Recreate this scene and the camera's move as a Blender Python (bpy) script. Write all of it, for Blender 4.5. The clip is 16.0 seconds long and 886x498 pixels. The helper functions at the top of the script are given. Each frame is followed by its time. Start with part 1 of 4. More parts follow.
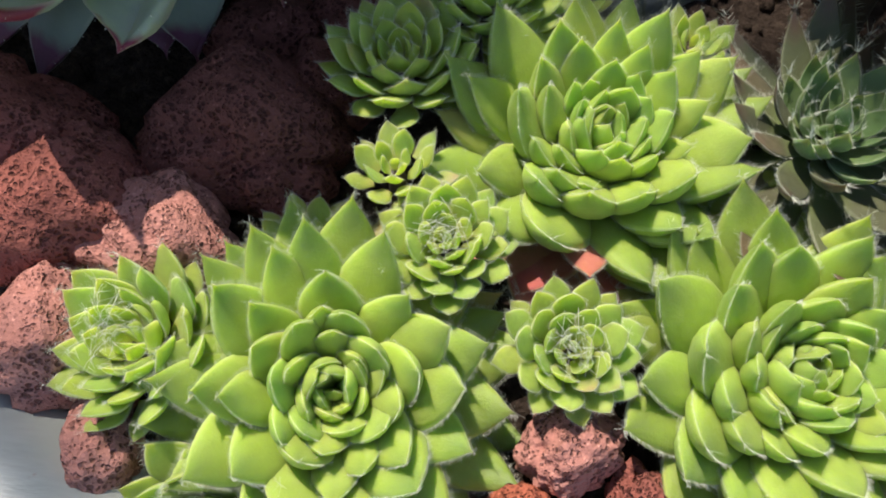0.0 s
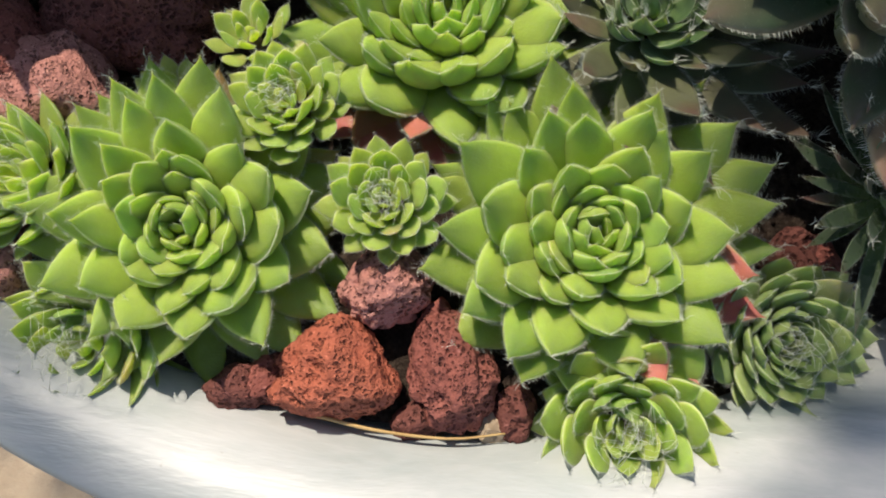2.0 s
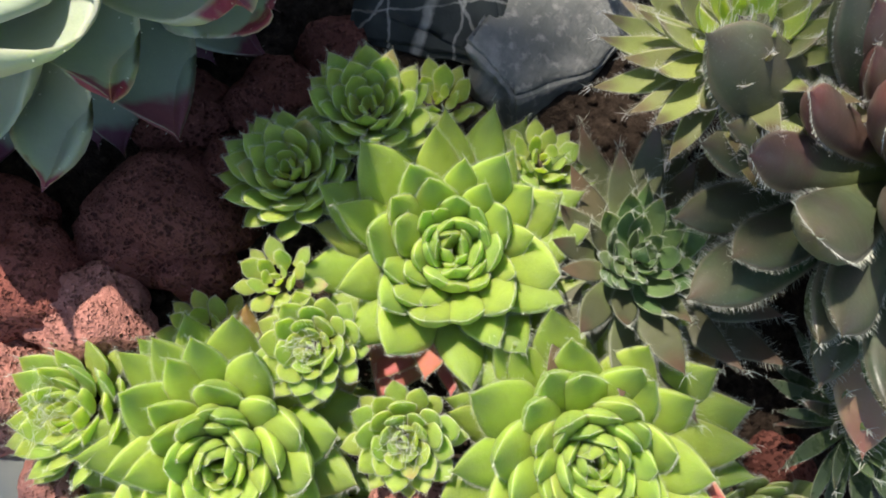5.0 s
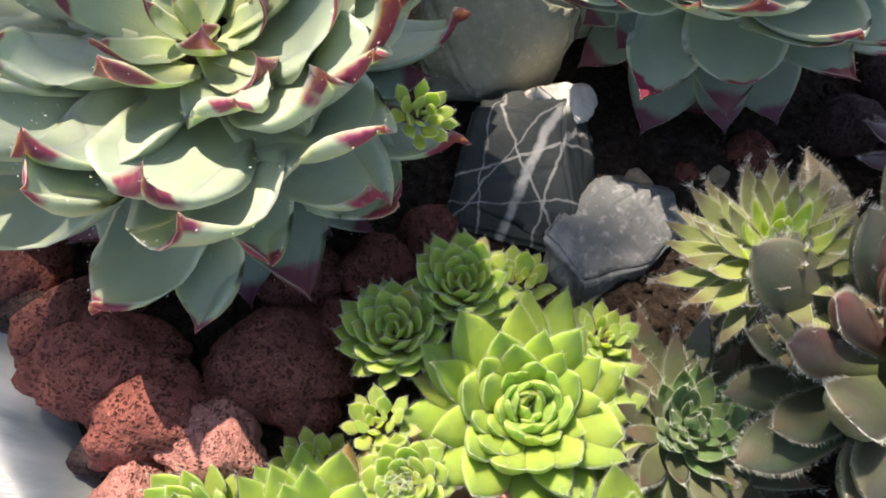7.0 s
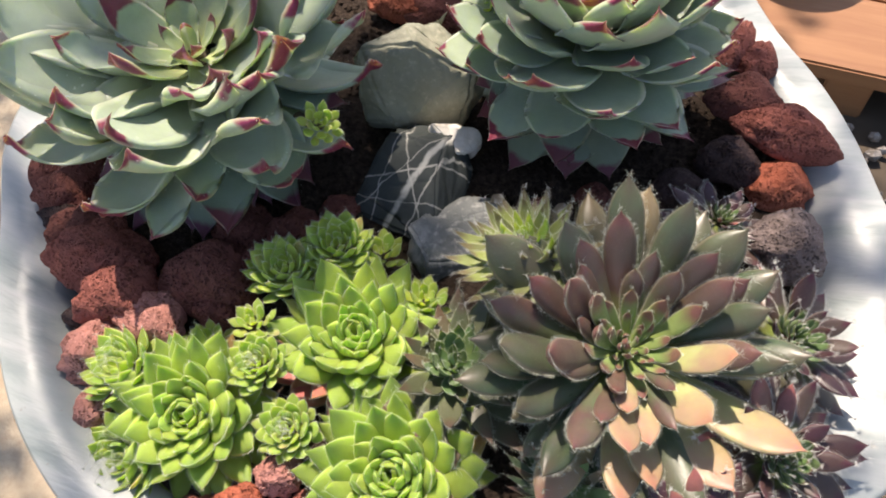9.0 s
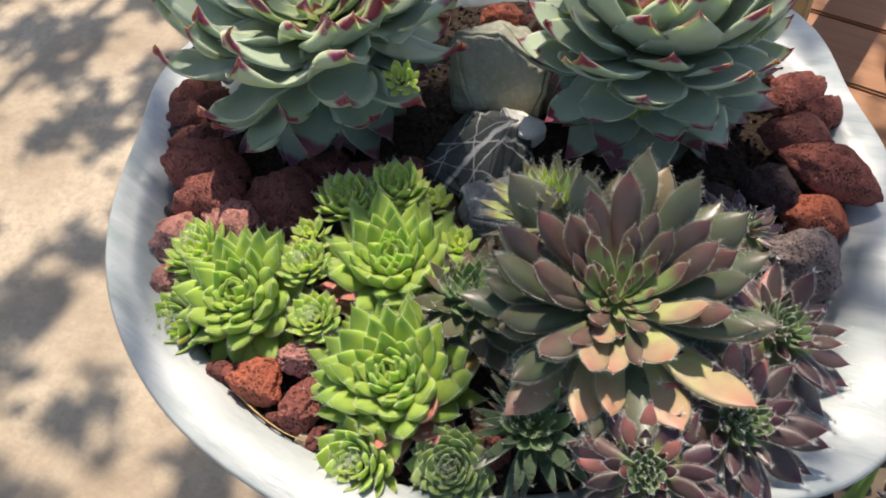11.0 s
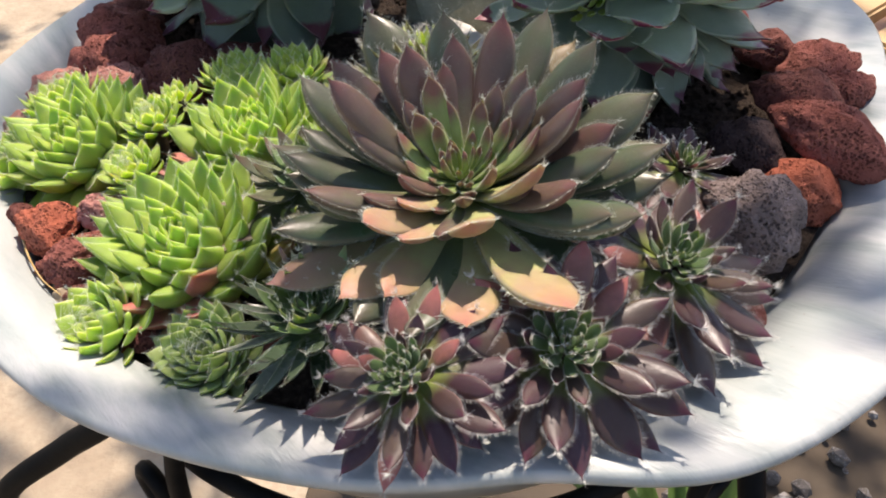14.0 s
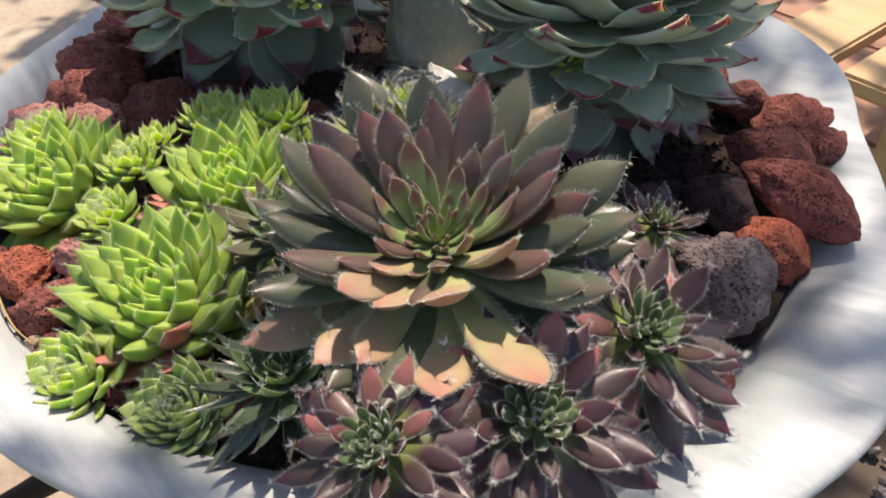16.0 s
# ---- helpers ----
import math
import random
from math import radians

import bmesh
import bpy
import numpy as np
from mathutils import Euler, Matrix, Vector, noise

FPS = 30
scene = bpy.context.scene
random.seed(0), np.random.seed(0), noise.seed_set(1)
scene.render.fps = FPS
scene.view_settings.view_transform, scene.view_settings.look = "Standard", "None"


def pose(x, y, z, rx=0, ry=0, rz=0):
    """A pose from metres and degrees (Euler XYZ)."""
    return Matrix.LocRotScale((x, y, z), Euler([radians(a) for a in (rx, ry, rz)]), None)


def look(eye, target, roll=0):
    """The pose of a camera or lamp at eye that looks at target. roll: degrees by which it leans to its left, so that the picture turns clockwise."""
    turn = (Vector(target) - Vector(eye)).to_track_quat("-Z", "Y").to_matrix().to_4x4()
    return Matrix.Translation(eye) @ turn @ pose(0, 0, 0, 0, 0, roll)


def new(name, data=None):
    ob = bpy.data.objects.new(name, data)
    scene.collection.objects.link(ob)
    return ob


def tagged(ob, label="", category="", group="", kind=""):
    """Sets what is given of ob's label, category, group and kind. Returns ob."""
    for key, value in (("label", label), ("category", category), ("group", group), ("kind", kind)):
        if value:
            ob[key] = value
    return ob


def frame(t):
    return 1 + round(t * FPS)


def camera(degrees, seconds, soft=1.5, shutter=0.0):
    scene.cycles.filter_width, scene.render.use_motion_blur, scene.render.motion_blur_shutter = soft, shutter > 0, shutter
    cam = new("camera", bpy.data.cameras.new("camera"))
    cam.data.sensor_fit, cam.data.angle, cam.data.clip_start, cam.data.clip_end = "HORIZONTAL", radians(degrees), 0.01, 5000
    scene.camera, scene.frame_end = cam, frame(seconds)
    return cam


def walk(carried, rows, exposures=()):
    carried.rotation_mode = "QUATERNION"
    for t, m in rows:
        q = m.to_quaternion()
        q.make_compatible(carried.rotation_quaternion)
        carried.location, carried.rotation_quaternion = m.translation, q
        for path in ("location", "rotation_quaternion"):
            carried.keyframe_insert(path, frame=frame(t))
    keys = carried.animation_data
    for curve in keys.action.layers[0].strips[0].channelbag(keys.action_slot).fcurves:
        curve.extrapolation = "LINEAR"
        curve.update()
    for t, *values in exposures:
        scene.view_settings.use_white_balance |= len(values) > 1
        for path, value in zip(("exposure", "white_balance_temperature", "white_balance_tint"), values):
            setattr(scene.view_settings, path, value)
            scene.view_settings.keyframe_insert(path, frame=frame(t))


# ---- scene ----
cam = camera(56.5, 16.0, 1.9)
PATH = [
    (0, (-0.0398, -0.1867, 0.6853), (-0.0142, 0.4913, -0.6528), 3.0),
    (0.5, (-0.0255, -0.1860, 0.6905), (-0.0338, 0.4425, -0.6707), 2.4),
    (1, (-0.0105, -0.1913, 0.6927), (-0.0585, 0.3578, -0.7023), -0.6),
    (1.5, (-0.0052, -0.1988, 0.6987), (-0.0428, 0.3262, -0.7060), 0.4),
    (2, (0.0060, -0.2033, 0.7018), (-0.0442, 0.3143, -0.7052), -1.3),
    (2.5, (0.0015, -0.1995, 0.7033), (-0.0353, 0.3083, -0.7075), -0.2),
    (3, (0.0015, -0.1958, 0.7047), (-0.0360, 0.3045, -0.7083), -0.6),
    (3.5, (0.0015, -0.1928, 0.7055), (-0.0285, 0.3113, -0.7067), -0.1),
    (4, (-0.0008, -0.1703, 0.7220), (-0.0405, 0.2918, -0.7045), -1.6),
    (4.5, (0.0000, -0.1673, 0.7250), (-0.0353, 0.3098, -0.6970), -1.3),
    (5, (-0.0023, -0.1440, 0.7415), (-0.0285, 0.2700, -0.7007), -0.8),
    (5.2, (-0.0068, -0.1290, 0.7490), (-0.0435, 0.2168, -0.7105), -2.9),
    (7.3, (-0.0203, -0.1680, 0.7917), (-0.1177, 0.5625, -0.5148), 0.5),
    (7.5, (0.0015, -0.1733, 0.8037), (-0.1290, 0.5670, -0.4937), -1.0),
    (8, (0.0360, -0.1875, 0.8263), (-0.1732, 0.5475, -0.4645), -3.5),
    (8.2, (0.0503, -0.1920, 0.8323), (-0.1845, 0.5445, -0.4533), -3.8),
    (10.3, (0.1455, -0.2692, 0.8743), (-0.3412, 0.4605, -0.3422), -5.3),
    (10.5, (0.1530, -0.2760, 0.8683), (-0.3668, 0.4635, -0.3287), -5.3),
    (11, (0.1755, -0.2692, 0.8480), (-0.4298, 0.4815, -0.3010), -5.1),
    (11.5, (0.2145, -0.2520, 0.7805), (-0.4973, 0.5032, -0.3025), -5.2),
    (12, (0.2273, -0.2438, 0.7535), (-0.5880, 0.4815, -0.2755), -5.8),
    (12.5, (0.2423, -0.2318, 0.7340), (-0.6255, 0.4590, -0.2762), -5.7),
    (13, (0.2445, -0.2145, 0.7235), (-0.6413, 0.4733, -0.2725), -4.6),
    (13.5, (0.2543, -0.2070, 0.7183), (-0.6345, 0.4920, -0.2672), -3.4),
    (14, (0.2655, -0.2063, 0.7205), (-0.6195, 0.5055, -0.2597), -2.2),
    (14.5, (0.2633, -0.2025, 0.7250), (-0.6173, 0.5212, -0.2507), -1.3),
    (15, (0.2595, -0.1995, 0.7310), (-0.6150, 0.5370, -0.2403), -0.5),
    (15.5, (0.2588, -0.1988, 0.7340), (-0.6120, 0.5423, -0.2373), -0.1),
    (16, (0.2588, -0.1988, 0.7348), (-0.6068, 0.5467, -0.2365), 0.2),
]
walk(cam, [(t, look(eye, target, roll)) for t, eye, target, roll in PATH], [(0, 0.45, 6900, 14), (1, 0.30, 7000, 13), (3, 0.16, 7100, 13), (4, 0.38, 7100, 13), (4.5, 0.52, 7000, 13), (5, 0.60, 7000, 12), (7.5, 1.00, 7400, 18), (8.2, 0.94, 7400, 18), (10.5, 0.46, 7000, 14), (12, 0.53, 7200, 16), (14, 0.64, 7200, 18), (16, 0.53, 7200, 19)])

# ---- light ----
SUN_AZ, SUN_EL = 126.0, 61.0          # degrees: where the sun stands, from +x towards +y, and its height
SUN_WAY = Vector((math.cos(radians(SUN_AZ)) * math.cos(radians(SUN_EL)), math.sin(radians(SUN_AZ)) * math.cos(radians(SUN_EL)), math.sin(radians(SUN_EL))))
world = bpy.data.worlds.new("sky")
scene.world = world
world.use_nodes = True
sky = world.node_tree.nodes.new("ShaderNodeTexSky")
sky.sky_type, sky.sun_disc = "NISHITA", False
sky.sun_elevation, sky.sun_rotation = radians(SUN_EL), radians(90 - SUN_AZ)
background = world.node_tree.nodes["Background"]
background.inputs["Strength"].default_value = 0.14
world.node_tree.links.new(sky.outputs[0], background.inputs["Color"])
lamp = bpy.data.lights.new("sun", "SUN")
lamp.energy, lamp.angle, lamp.color = 4.6, radians(0.55), (1.0, 0.95, 0.87)
sun = new("sun", lamp)
sun.matrix_world = look(SUN_WAY * 10, (0, 0, 0))

# ---- materials ----


class Nodes:
    """A short hand for building a node material."""

    def __init__(self, name):
        self.mat = bpy.data.materials.new(name)
        self.mat.use_nodes = True
        self.tree = self.mat.node_tree
        self.bsdf = self.tree.nodes["Principled BSDF"]

    def add(self, kind, **values):
        n = self.tree.nodes.new(kind)
        for k, v in values.items():
            n.inputs[k.replace("_", " ")].default_value = v
        return n

    def link(self, a, b):
        self.tree.links.new(a, b)

    def coords(self, kind="Object"):
        return self.tree.nodes.new("ShaderNodeTexCoord").outputs[kind]

    def noise(self, scale, detail=4.0, rough=0.55, at=None, distortion=0.0):
        n = self.add("ShaderNodeTexNoise", Scale=scale, Detail=detail, Roughness=rough, Distortion=distortion)
        self.link(at or self.coords(), n.inputs["Vector"])
        return n.outputs["Fac"]

    def ramp(self, fac, stops, smooth=False):
        n = self.tree.nodes.new("ShaderNodeValToRGB")
        el = n.color_ramp.elements
        while len(el) < len(stops):
            el.new(0.5)
        for e, (p, c) in zip(el, stops):
            e.position = p
            e.color = (*c, 1) if len(c) == 3 else c
        if smooth:
            n.color_ramp.interpolation = "EASE"
        self.link(fac, n.inputs["Fac"])
        return n.outputs["Color"]

    def mix(self, fac, a, b, how="MIX"):
        n = self.tree.nodes.new("ShaderNodeMix")
        n.data_type, n.blend_type = "RGBA", how
        for slot, v in ((0, fac), (6, a), (7, b)):
            if isinstance(v, (int, float)):
                n.inputs[slot].default_value = v
            elif isinstance(v, tuple):
                n.inputs[slot].default_value = (*v, 1)
            else:
                self.link(v, n.inputs[slot])
        return n.outputs[2]

    def math(self, how, a, b=0.0, clamp=False):
        n = self.tree.nodes.new("ShaderNodeMath")
        n.operation, n.use_clamp = how, clamp
        for slot, v in ((0, a), (1, b)):
            if isinstance(v, (int, float)):
                n.inputs[slot].default_value = v
            else:
                self.link(v, n.inputs[slot])
        return n.outputs[0]

    def bump(self, height, strength, distance):
        n = self.add("ShaderNodeBump", Strength=strength, Distance=distance)
        self.link(height, n.inputs["Height"])
        self.link(n.outputs[0], self.bsdf.inputs["Normal"])

    def done(self, color=None, rough=0.5, **more):
        if color is not None:
            if isinstance(color, tuple):
                self.bsdf.inputs["Base Color"].default_value = (*color, 1)
            else:
                self.link(color, self.bsdf.inputs["Base Color"])
        if isinstance(rough, (int, float)):
            self.bsdf.inputs["Roughness"].default_value = rough
        else:
            self.link(rough, self.bsdf.inputs["Roughness"])
        for k, v in more.items():
            self.bsdf.inputs[k.replace("_", " ")].default_value = v
        return self.mat


def leaf_material(name, base, mid, tip, tip_from=0.8, margin=None, odd=None, odd_share=0.0, rough=0.42, glow=0.18, blotch=None, down=0.16, sheen=0.12, depth=0.004, alt=None, spread=0.12, gloss=0.45, edge=-0.07, ripe=0.32):
    """A fleshy leaf: colour along its length, a paler margin, fine down and blotches; odd: the colour of the few leaves
    that differ from the rest.
    """
    n = Nodes(name)
    uv = n.tree.nodes.new("ShaderNodeUVMap")
    uv.uv_map = "leaf"
    split = n.tree.nodes.new("ShaderNodeSeparateXYZ")
    n.link(uv.outputs[0], split.inputs[0])
    along, across = split.outputs[0], split.outputs[1]
    info = n.tree.nodes.new("ShaderNodeObjectInfo")
    rnd = info.outputs["Random"]
    at = n.coords()
    wob = n.noise(3.5, 3, 0.6, at)
    u = n.math("ADD", along, n.math("MULTIPLY", n.math("SUBTRACT", wob, 0.5), ripe))
    u = n.math("ADD", u, n.math("MULTIPLY", n.math("SUBTRACT", rnd, 0.5), 0.10))
    u = n.math("ADD", u, n.math("MULTIPLY", across, edge))
    body = n.mix(n.ramp(rnd, [(0.25, (0, 0, 0)), (0.75, (1, 1, 1))]), mid, alt) if alt else mid
    col = n.mix(n.ramp(u, [(0.0, (0, 0, 0)), (0.42, (1, 1, 1))]), base, body)
    col = n.mix(n.ramp(u, [(tip_from - spread, (0, 0, 0)), (tip_from, (1, 1, 1))]), col, tip)
    if blotch:
        col = n.mix(n.ramp(n.noise(2.2, 3, 0.6, at), [(0.48, (0, 0, 0)), (0.66, (1, 1, 1))]), col, blotch)
    if margin:
        col = n.mix(n.ramp(across, [(0.88, (0, 0, 0)), (1.0, (0.62, 0.62, 0.62))]), col, margin)
    if odd:
        share = n.ramp(rnd, [(1 - odd_share, (0, 0, 0)), (min(1.0, 1.02 - odd_share), (1, 1, 1))])
        reach = n.ramp(u, [(0.35, (0.08, 0.08, 0.08)), (0.95, (0.85, 0.85, 0.85))])
        col = n.mix(n.math("MULTIPLY", share, reach), col, odd)
    hsv = n.tree.nodes.new("ShaderNodeHueSaturation")
    n.link(col, hsv.inputs["Color"])
    n.link(n.math("ADD", 0.485, n.math("MULTIPLY", rnd, 0.03)), hsv.inputs["Hue"])
    n.link(n.math("ADD", 0.80, n.math("MULTIPLY", n.noise(7, 4, 0.6, at), 0.4)), hsv.inputs["Value"])
    col = hsv.outputs[0]
    col = n.mix(n.ramp(n.noise(160, 2, 0.5, at), [(0.66, (0, 0, 0)), (0.74, (0.22, 0.22, 0.22))]), col, (0.55, 0.6, 0.45))
    n.bump(n.math("ADD", n.noise(60, 3, 0.6, at), n.math("MULTIPLY", n.noise(6, 2, 0.5, at), 2.0)), down, 0.012)
    b = n.bsdf.inputs
    b["Subsurface Weight"].default_value, b["Subsurface Scale"].default_value = glow, depth
    b["Subsurface Radius"].default_value = (0.8, 1.0, 0.25)
    b["Sheen Weight"].default_value, b["Sheen Roughness"].default_value = sheen, 0.5
    return n.done(col, n.ramp(n.noise(9, 3, 0.5, at), [(0.3, (rough - 0.08,) * 3), (0.7, (rough + 0.12,) * 3)]), Specular_IOR_Level=gloss)


def hair_material(name, color):
    n = Nodes(name)
    n.bsdf.inputs["Transmission Weight"].default_value = 0.25
    return n.done(color, 0.5)


def lava_material(name, dark, light, pit):
    n = Nodes(name)
    at = n.coords()
    big = n.noise(28, 5, 0.6, at)
    col = n.ramp(big, [(0.3, dark), (0.62, light)])
    fine = n.noise(420, 4, 0.65, at)
    col = n.mix(n.ramp(fine, [(0.31, (0.55, 0.55, 0.55)), (0.41, (0, 0, 0))]), col, pit)
    col = n.mix(n.ramp(n.noise(900, 2, 0.5, at), [(0.64, (0, 0, 0)), (0.75, (0.5, 0.5, 0.5))]), col, tuple(min(1, 2.0 * c + 0.04) for c in light))
    holes = []
    for scale, rim in ((620.0, 0.42), (1150.0, 0.40)):
        v = n.add("ShaderNodeTexVoronoi", Scale=scale)
        n.link(at, v.inputs["Vector"])
        open_here = n.ramp(n.noise(scale * 0.22, 2, 0.5, at), [(0.42, (0, 0, 0)), (0.56, (1, 1, 1))])
        holes.append(n.math("MULTIPLY", open_here, n.ramp(v.outputs["Distance"], [(rim * 0.55, (1, 1, 1)), (rim, (0, 0, 0))])))
        col = n.mix(n.math("MULTIPLY", holes[-1], 0.5), col, pit)
    depth = n.math("SUBTRACT", n.math("MULTIPLY", fine, 0.9), n.math("ADD", holes[0], n.math("MULTIPLY", holes[1], 0.6)))
    n.bump(depth, 1.0, 0.0018)
    return n.done(col, 0.92, Specular_IOR_Level=0.2)


def slate_material():
    n = Nodes("veined_slate")
    at = n.coords()
    col = n.ramp(n.noise(30, 5, 0.65, at), [(0.3, (0.027, 0.034, 0.034)), (0.7, (0.062, 0.072, 0.068))])
    shake = n.math("MULTIPLY", n.math("SUBTRACT", n.noise(70, 4, 0.6, at), 0.5), 0.006)
    for turn, away, width, power in ((12, 0.004, 0.0022, 0.85), (-38, 0.006, 0.0006, 0.6), (62, -0.004, 0.0007, 0.6), (-8, -0.011, 0.0005, 0.55), (28, -0.006, 0.0005, 0.5), (78, 0.012, 0.0005, 0.5), (4, 0.013, 0.0006, 0.6)):
        dot = n.tree.nodes.new("ShaderNodeVectorMath")
        dot.operation = "DOT_PRODUCT"
        n.link(at, dot.inputs[0])
        dot.inputs[1].default_value = (math.cos(radians(turn)), -math.sin(radians(turn)), 0.3)
        off = n.math("ABSOLUTE", n.math("ADD", n.math("SUBTRACT", dot.outputs["Value"], away), shake), 0.0)
        gap = n.ramp(n.noise(60, 3, 0.6, at), [(0.36, (power * 0.3,) * 3), (0.5, (power,) * 3)])
        col = n.mix(n.math("MULTIPLY", gap, n.ramp(n.math("MULTIPLY", off, 100.0), [(width * 40, (1, 1, 1)), (width * 100, (0, 0, 0))])), col, (0.52, 0.51, 0.46))
    n.bump(n.noise(160, 4, 0.6, at), 0.4, 0.002)
    return n.done(col, 0.72, Specular_IOR_Level=0.25)


def rock_material(name, a, b, c):
    n = Nodes(name)
    at = n.coords()
    col = n.ramp(n.noise(26, 6, 0.65, at, 0.5), [(0.28, a), (0.5, b), (0.72, c)])
    col = n.mix(n.ramp(n.noise(300, 3, 0.6, at), [(0.55, (0, 0, 0)), (0.7, (0.6, 0.6, 0.6))]), col, c)
    n.bump(n.noise(120, 5, 0.65, at), 0.6, 0.003)
    return n.done(col, 0.75)


def bowl_material():
    n = Nodes("whitewashed_ceramic")
    at = n.coords()
    stretch = n.add("ShaderNodeMapping")
    stretch.inputs["Scale"].default_value = (1, 1, 5)
    stretch.inputs["Rotation"].default_value = (0.2, 0, 0.5)
    n.link(at, stretch.inputs["Vector"])
    streak = n.add("ShaderNodeTexNoise", Scale=1.0, Detail=5.0, Roughness=0.6, Distortion=0.3)
    polar = n.add("ShaderNodeMapping")
    polar.inputs["Scale"].default_value = (18, 70, 18)
    polar.inputs["Rotation"].default_value = (0, 0, 0.35)
    n.link(at, polar.inputs["Vector"])
    n.link(polar.outputs[0], streak.inputs["Vector"])
    col = n.ramp(streak.outputs["Fac"], [(0.30, (0.235, 0.275, 0.262)), (0.45, (0.375, 0.400, 0.385)), (0.66, (0.51, 0.512, 0.494))])
    cloud = n.ramp(n.noise(14, 4, 0.6, at), [(0.40, (0, 0, 0)), (0.68, (0.65, 0.65, 0.65))])
    col = n.mix(cloud, col, (0.31, 0.365, 0.352))
    col = n.mix(n.ramp(n.noise(260, 3, 0.6, at), [(0.70, (0, 0, 0)), (0.76, (0.7, 0.7, 0.7))]), col, (0.30, 0.27, 0.24))
    n.bump(n.math("ADD", streak.outputs["Fac"], n.math("MULTIPLY", n.noise(35, 3, 0.5, at), 0.6)), 0.25, 0.004)
    return n.done(col, n.ramp(streak.outputs["Fac"], [(0.3, (0.30,) * 3), (0.7, (0.48,) * 3)]), Specular_IOR_Level=0.5)


def soil_material():
    n = Nodes("potting_soil")
    at = n.coords()
    col = n.ramp(n.noise(350, 5, 0.7, at), [(0.3, (0.022, 0.016, 0.013)), (0.58, (0.070, 0.051, 0.039)), (0.8, (0.15, 0.112, 0.083))])
    n.bump(n.noise(420, 5, 0.7, at), 1.0, 0.004)
    return n.done(col, 0.95, Specular_IOR_Level=0.05)


def iron_material():
    n = Nodes("black_wrought_iron")
    at = n.coords()
    col = n.ramp(n.noise(60, 4, 0.6, at), [(0.4, (0.004, 0.004, 0.004)), (0.75, (0.009, 0.008, 0.007))])
    n.bump(n.noise(220, 4, 0.6, at), 0.15, 0.001)
    return n.done(col, 0.6, Specular_IOR_Level=0.12)


def paving_material():
    n = Nodes("sandstone_paving")
    at = n.coords()
    col = n.ramp(n.noise(5, 6, 0.62, at), [(0.30, (0.29, 0.220, 0.148)), (0.52, (0.41, 0.330, 0.230)), (0.72, (0.50, 0.415, 0.305))])
    col = n.mix(n.ramp(n.noise(90, 4, 0.65, at), [(0.35, (0.45, 0.45, 0.45)), (0.55, (0, 0, 0))]), col, (0.30, 0.22, 0.15))
    n.bump(n.noise(70, 6, 0.65, at), 0.5, 0.006)
    return n.done(col, 0.85)


def wood_material(name, a, b):
    n = Nodes(name)
    at = n.coords()
    st = n.add("ShaderNodeMapping")
    st.inputs["Scale"].default_value = (3, 40, 40)
    n.link(at, st.inputs["Vector"])
    g = n.add("ShaderNodeTexNoise", Scale=1.0, Detail=6.0, Roughness=0.65, Distortion=0.6)
    n.link(st.outputs[0], g.inputs["Vector"])
    col = n.ramp(g.outputs["Fac"], [(0.3, a), (0.7, b)])
    n.bump(g.outputs["Fac"], 0.3, 0.002)
    return n.done(col, 0.6)


def plain_material(name, a, b, scale=20, rough=0.7, bump=0.2):
    n = Nodes(name)
    at = n.coords()
    f = n.noise(scale, 5, 0.6, at)
    n.bump(f, bump, 0.004)
    return n.done(n.ramp(f, [(0.3, a), (0.7, b)]), rough)


BOWL = bowl_material()
SOIL = soil_material()
IRON = iron_material()
PAVING = paving_material()
HAIR = hair_material("leaf_cilia", (0.75, 0.78, 0.66))
TUFT = hair_material("leaf_tuft", (0.85, 0.83, 0.76))
LIME = leaf_material("lime_leaf", (0.46, 0.55, 0.115), (0.275, 0.395, 0.075), (0.150, 0.225, 0.064), 1.02, (0.42, 0.52, 0.19), rough=0.46, gloss=0.32, glow=0.75, depth=0.007, sheen=0.03, alt=(0.32, 0.425, 0.070), spread=0.36)
LIME_OLD = leaf_material("lime_outer_leaf", (0.40, 0.48, 0.095), (0.225, 0.335, 0.062), (0.130, 0.190, 0.055), 1.02, (0.36, 0.45, 0.14), (0.36, 0.17, 0.09), 0.06, rough=0.46, gloss=0.32, glow=0.75, depth=0.007, sheen=0.03, alt=(0.265, 0.365, 0.060), spread=0.36)
LIME_BUD = leaf_material("lime_bud_leaf", (0.48, 0.60, 0.13), (0.32, 0.455, 0.092), (0.185, 0.27, 0.075), 1.02, (0.50, 0.60, 0.24), rough=0.46, gloss=0.32, glow=0.75, depth=0.007, sheen=0.03, spread=0.36)
BLUSH = leaf_material("lime_ageing_leaf", (0.34, 0.40, 0.10), (0.38, 0.215, 0.110), (0.42, 0.130, 0.100), 0.74, (0.45, 0.40, 0.22), glow=0.4, sheen=0.03, gloss=0.32, alt=(0.34, 0.27, 0.095), spread=0.40)
PUP = leaf_material("pup_leaf", (0.38, 0.47, 0.11), (0.285, 0.400, 0.085), (0.25, 0.33, 0.095), 0.88, (0.54, 0.62, 0.36), (0.36, 0.22, 0.12), 0.05, rough=0.46, gloss=0.32, glow=0.75, depth=0.007, sheen=0.03)
GREY = leaf_material("grey_leaf", (0.42, 0.49, 0.24), (0.345, 0.415, 0.295), (0.200, 0.024, 0.062), 0.91, (0.58, 0.62, 0.47), rough=0.48, glow=0.30, down=0.05, sheen=0.03, alt=(0.295, 0.365, 0.260), spread=0.03, edge=0.04, ripe=0.30)
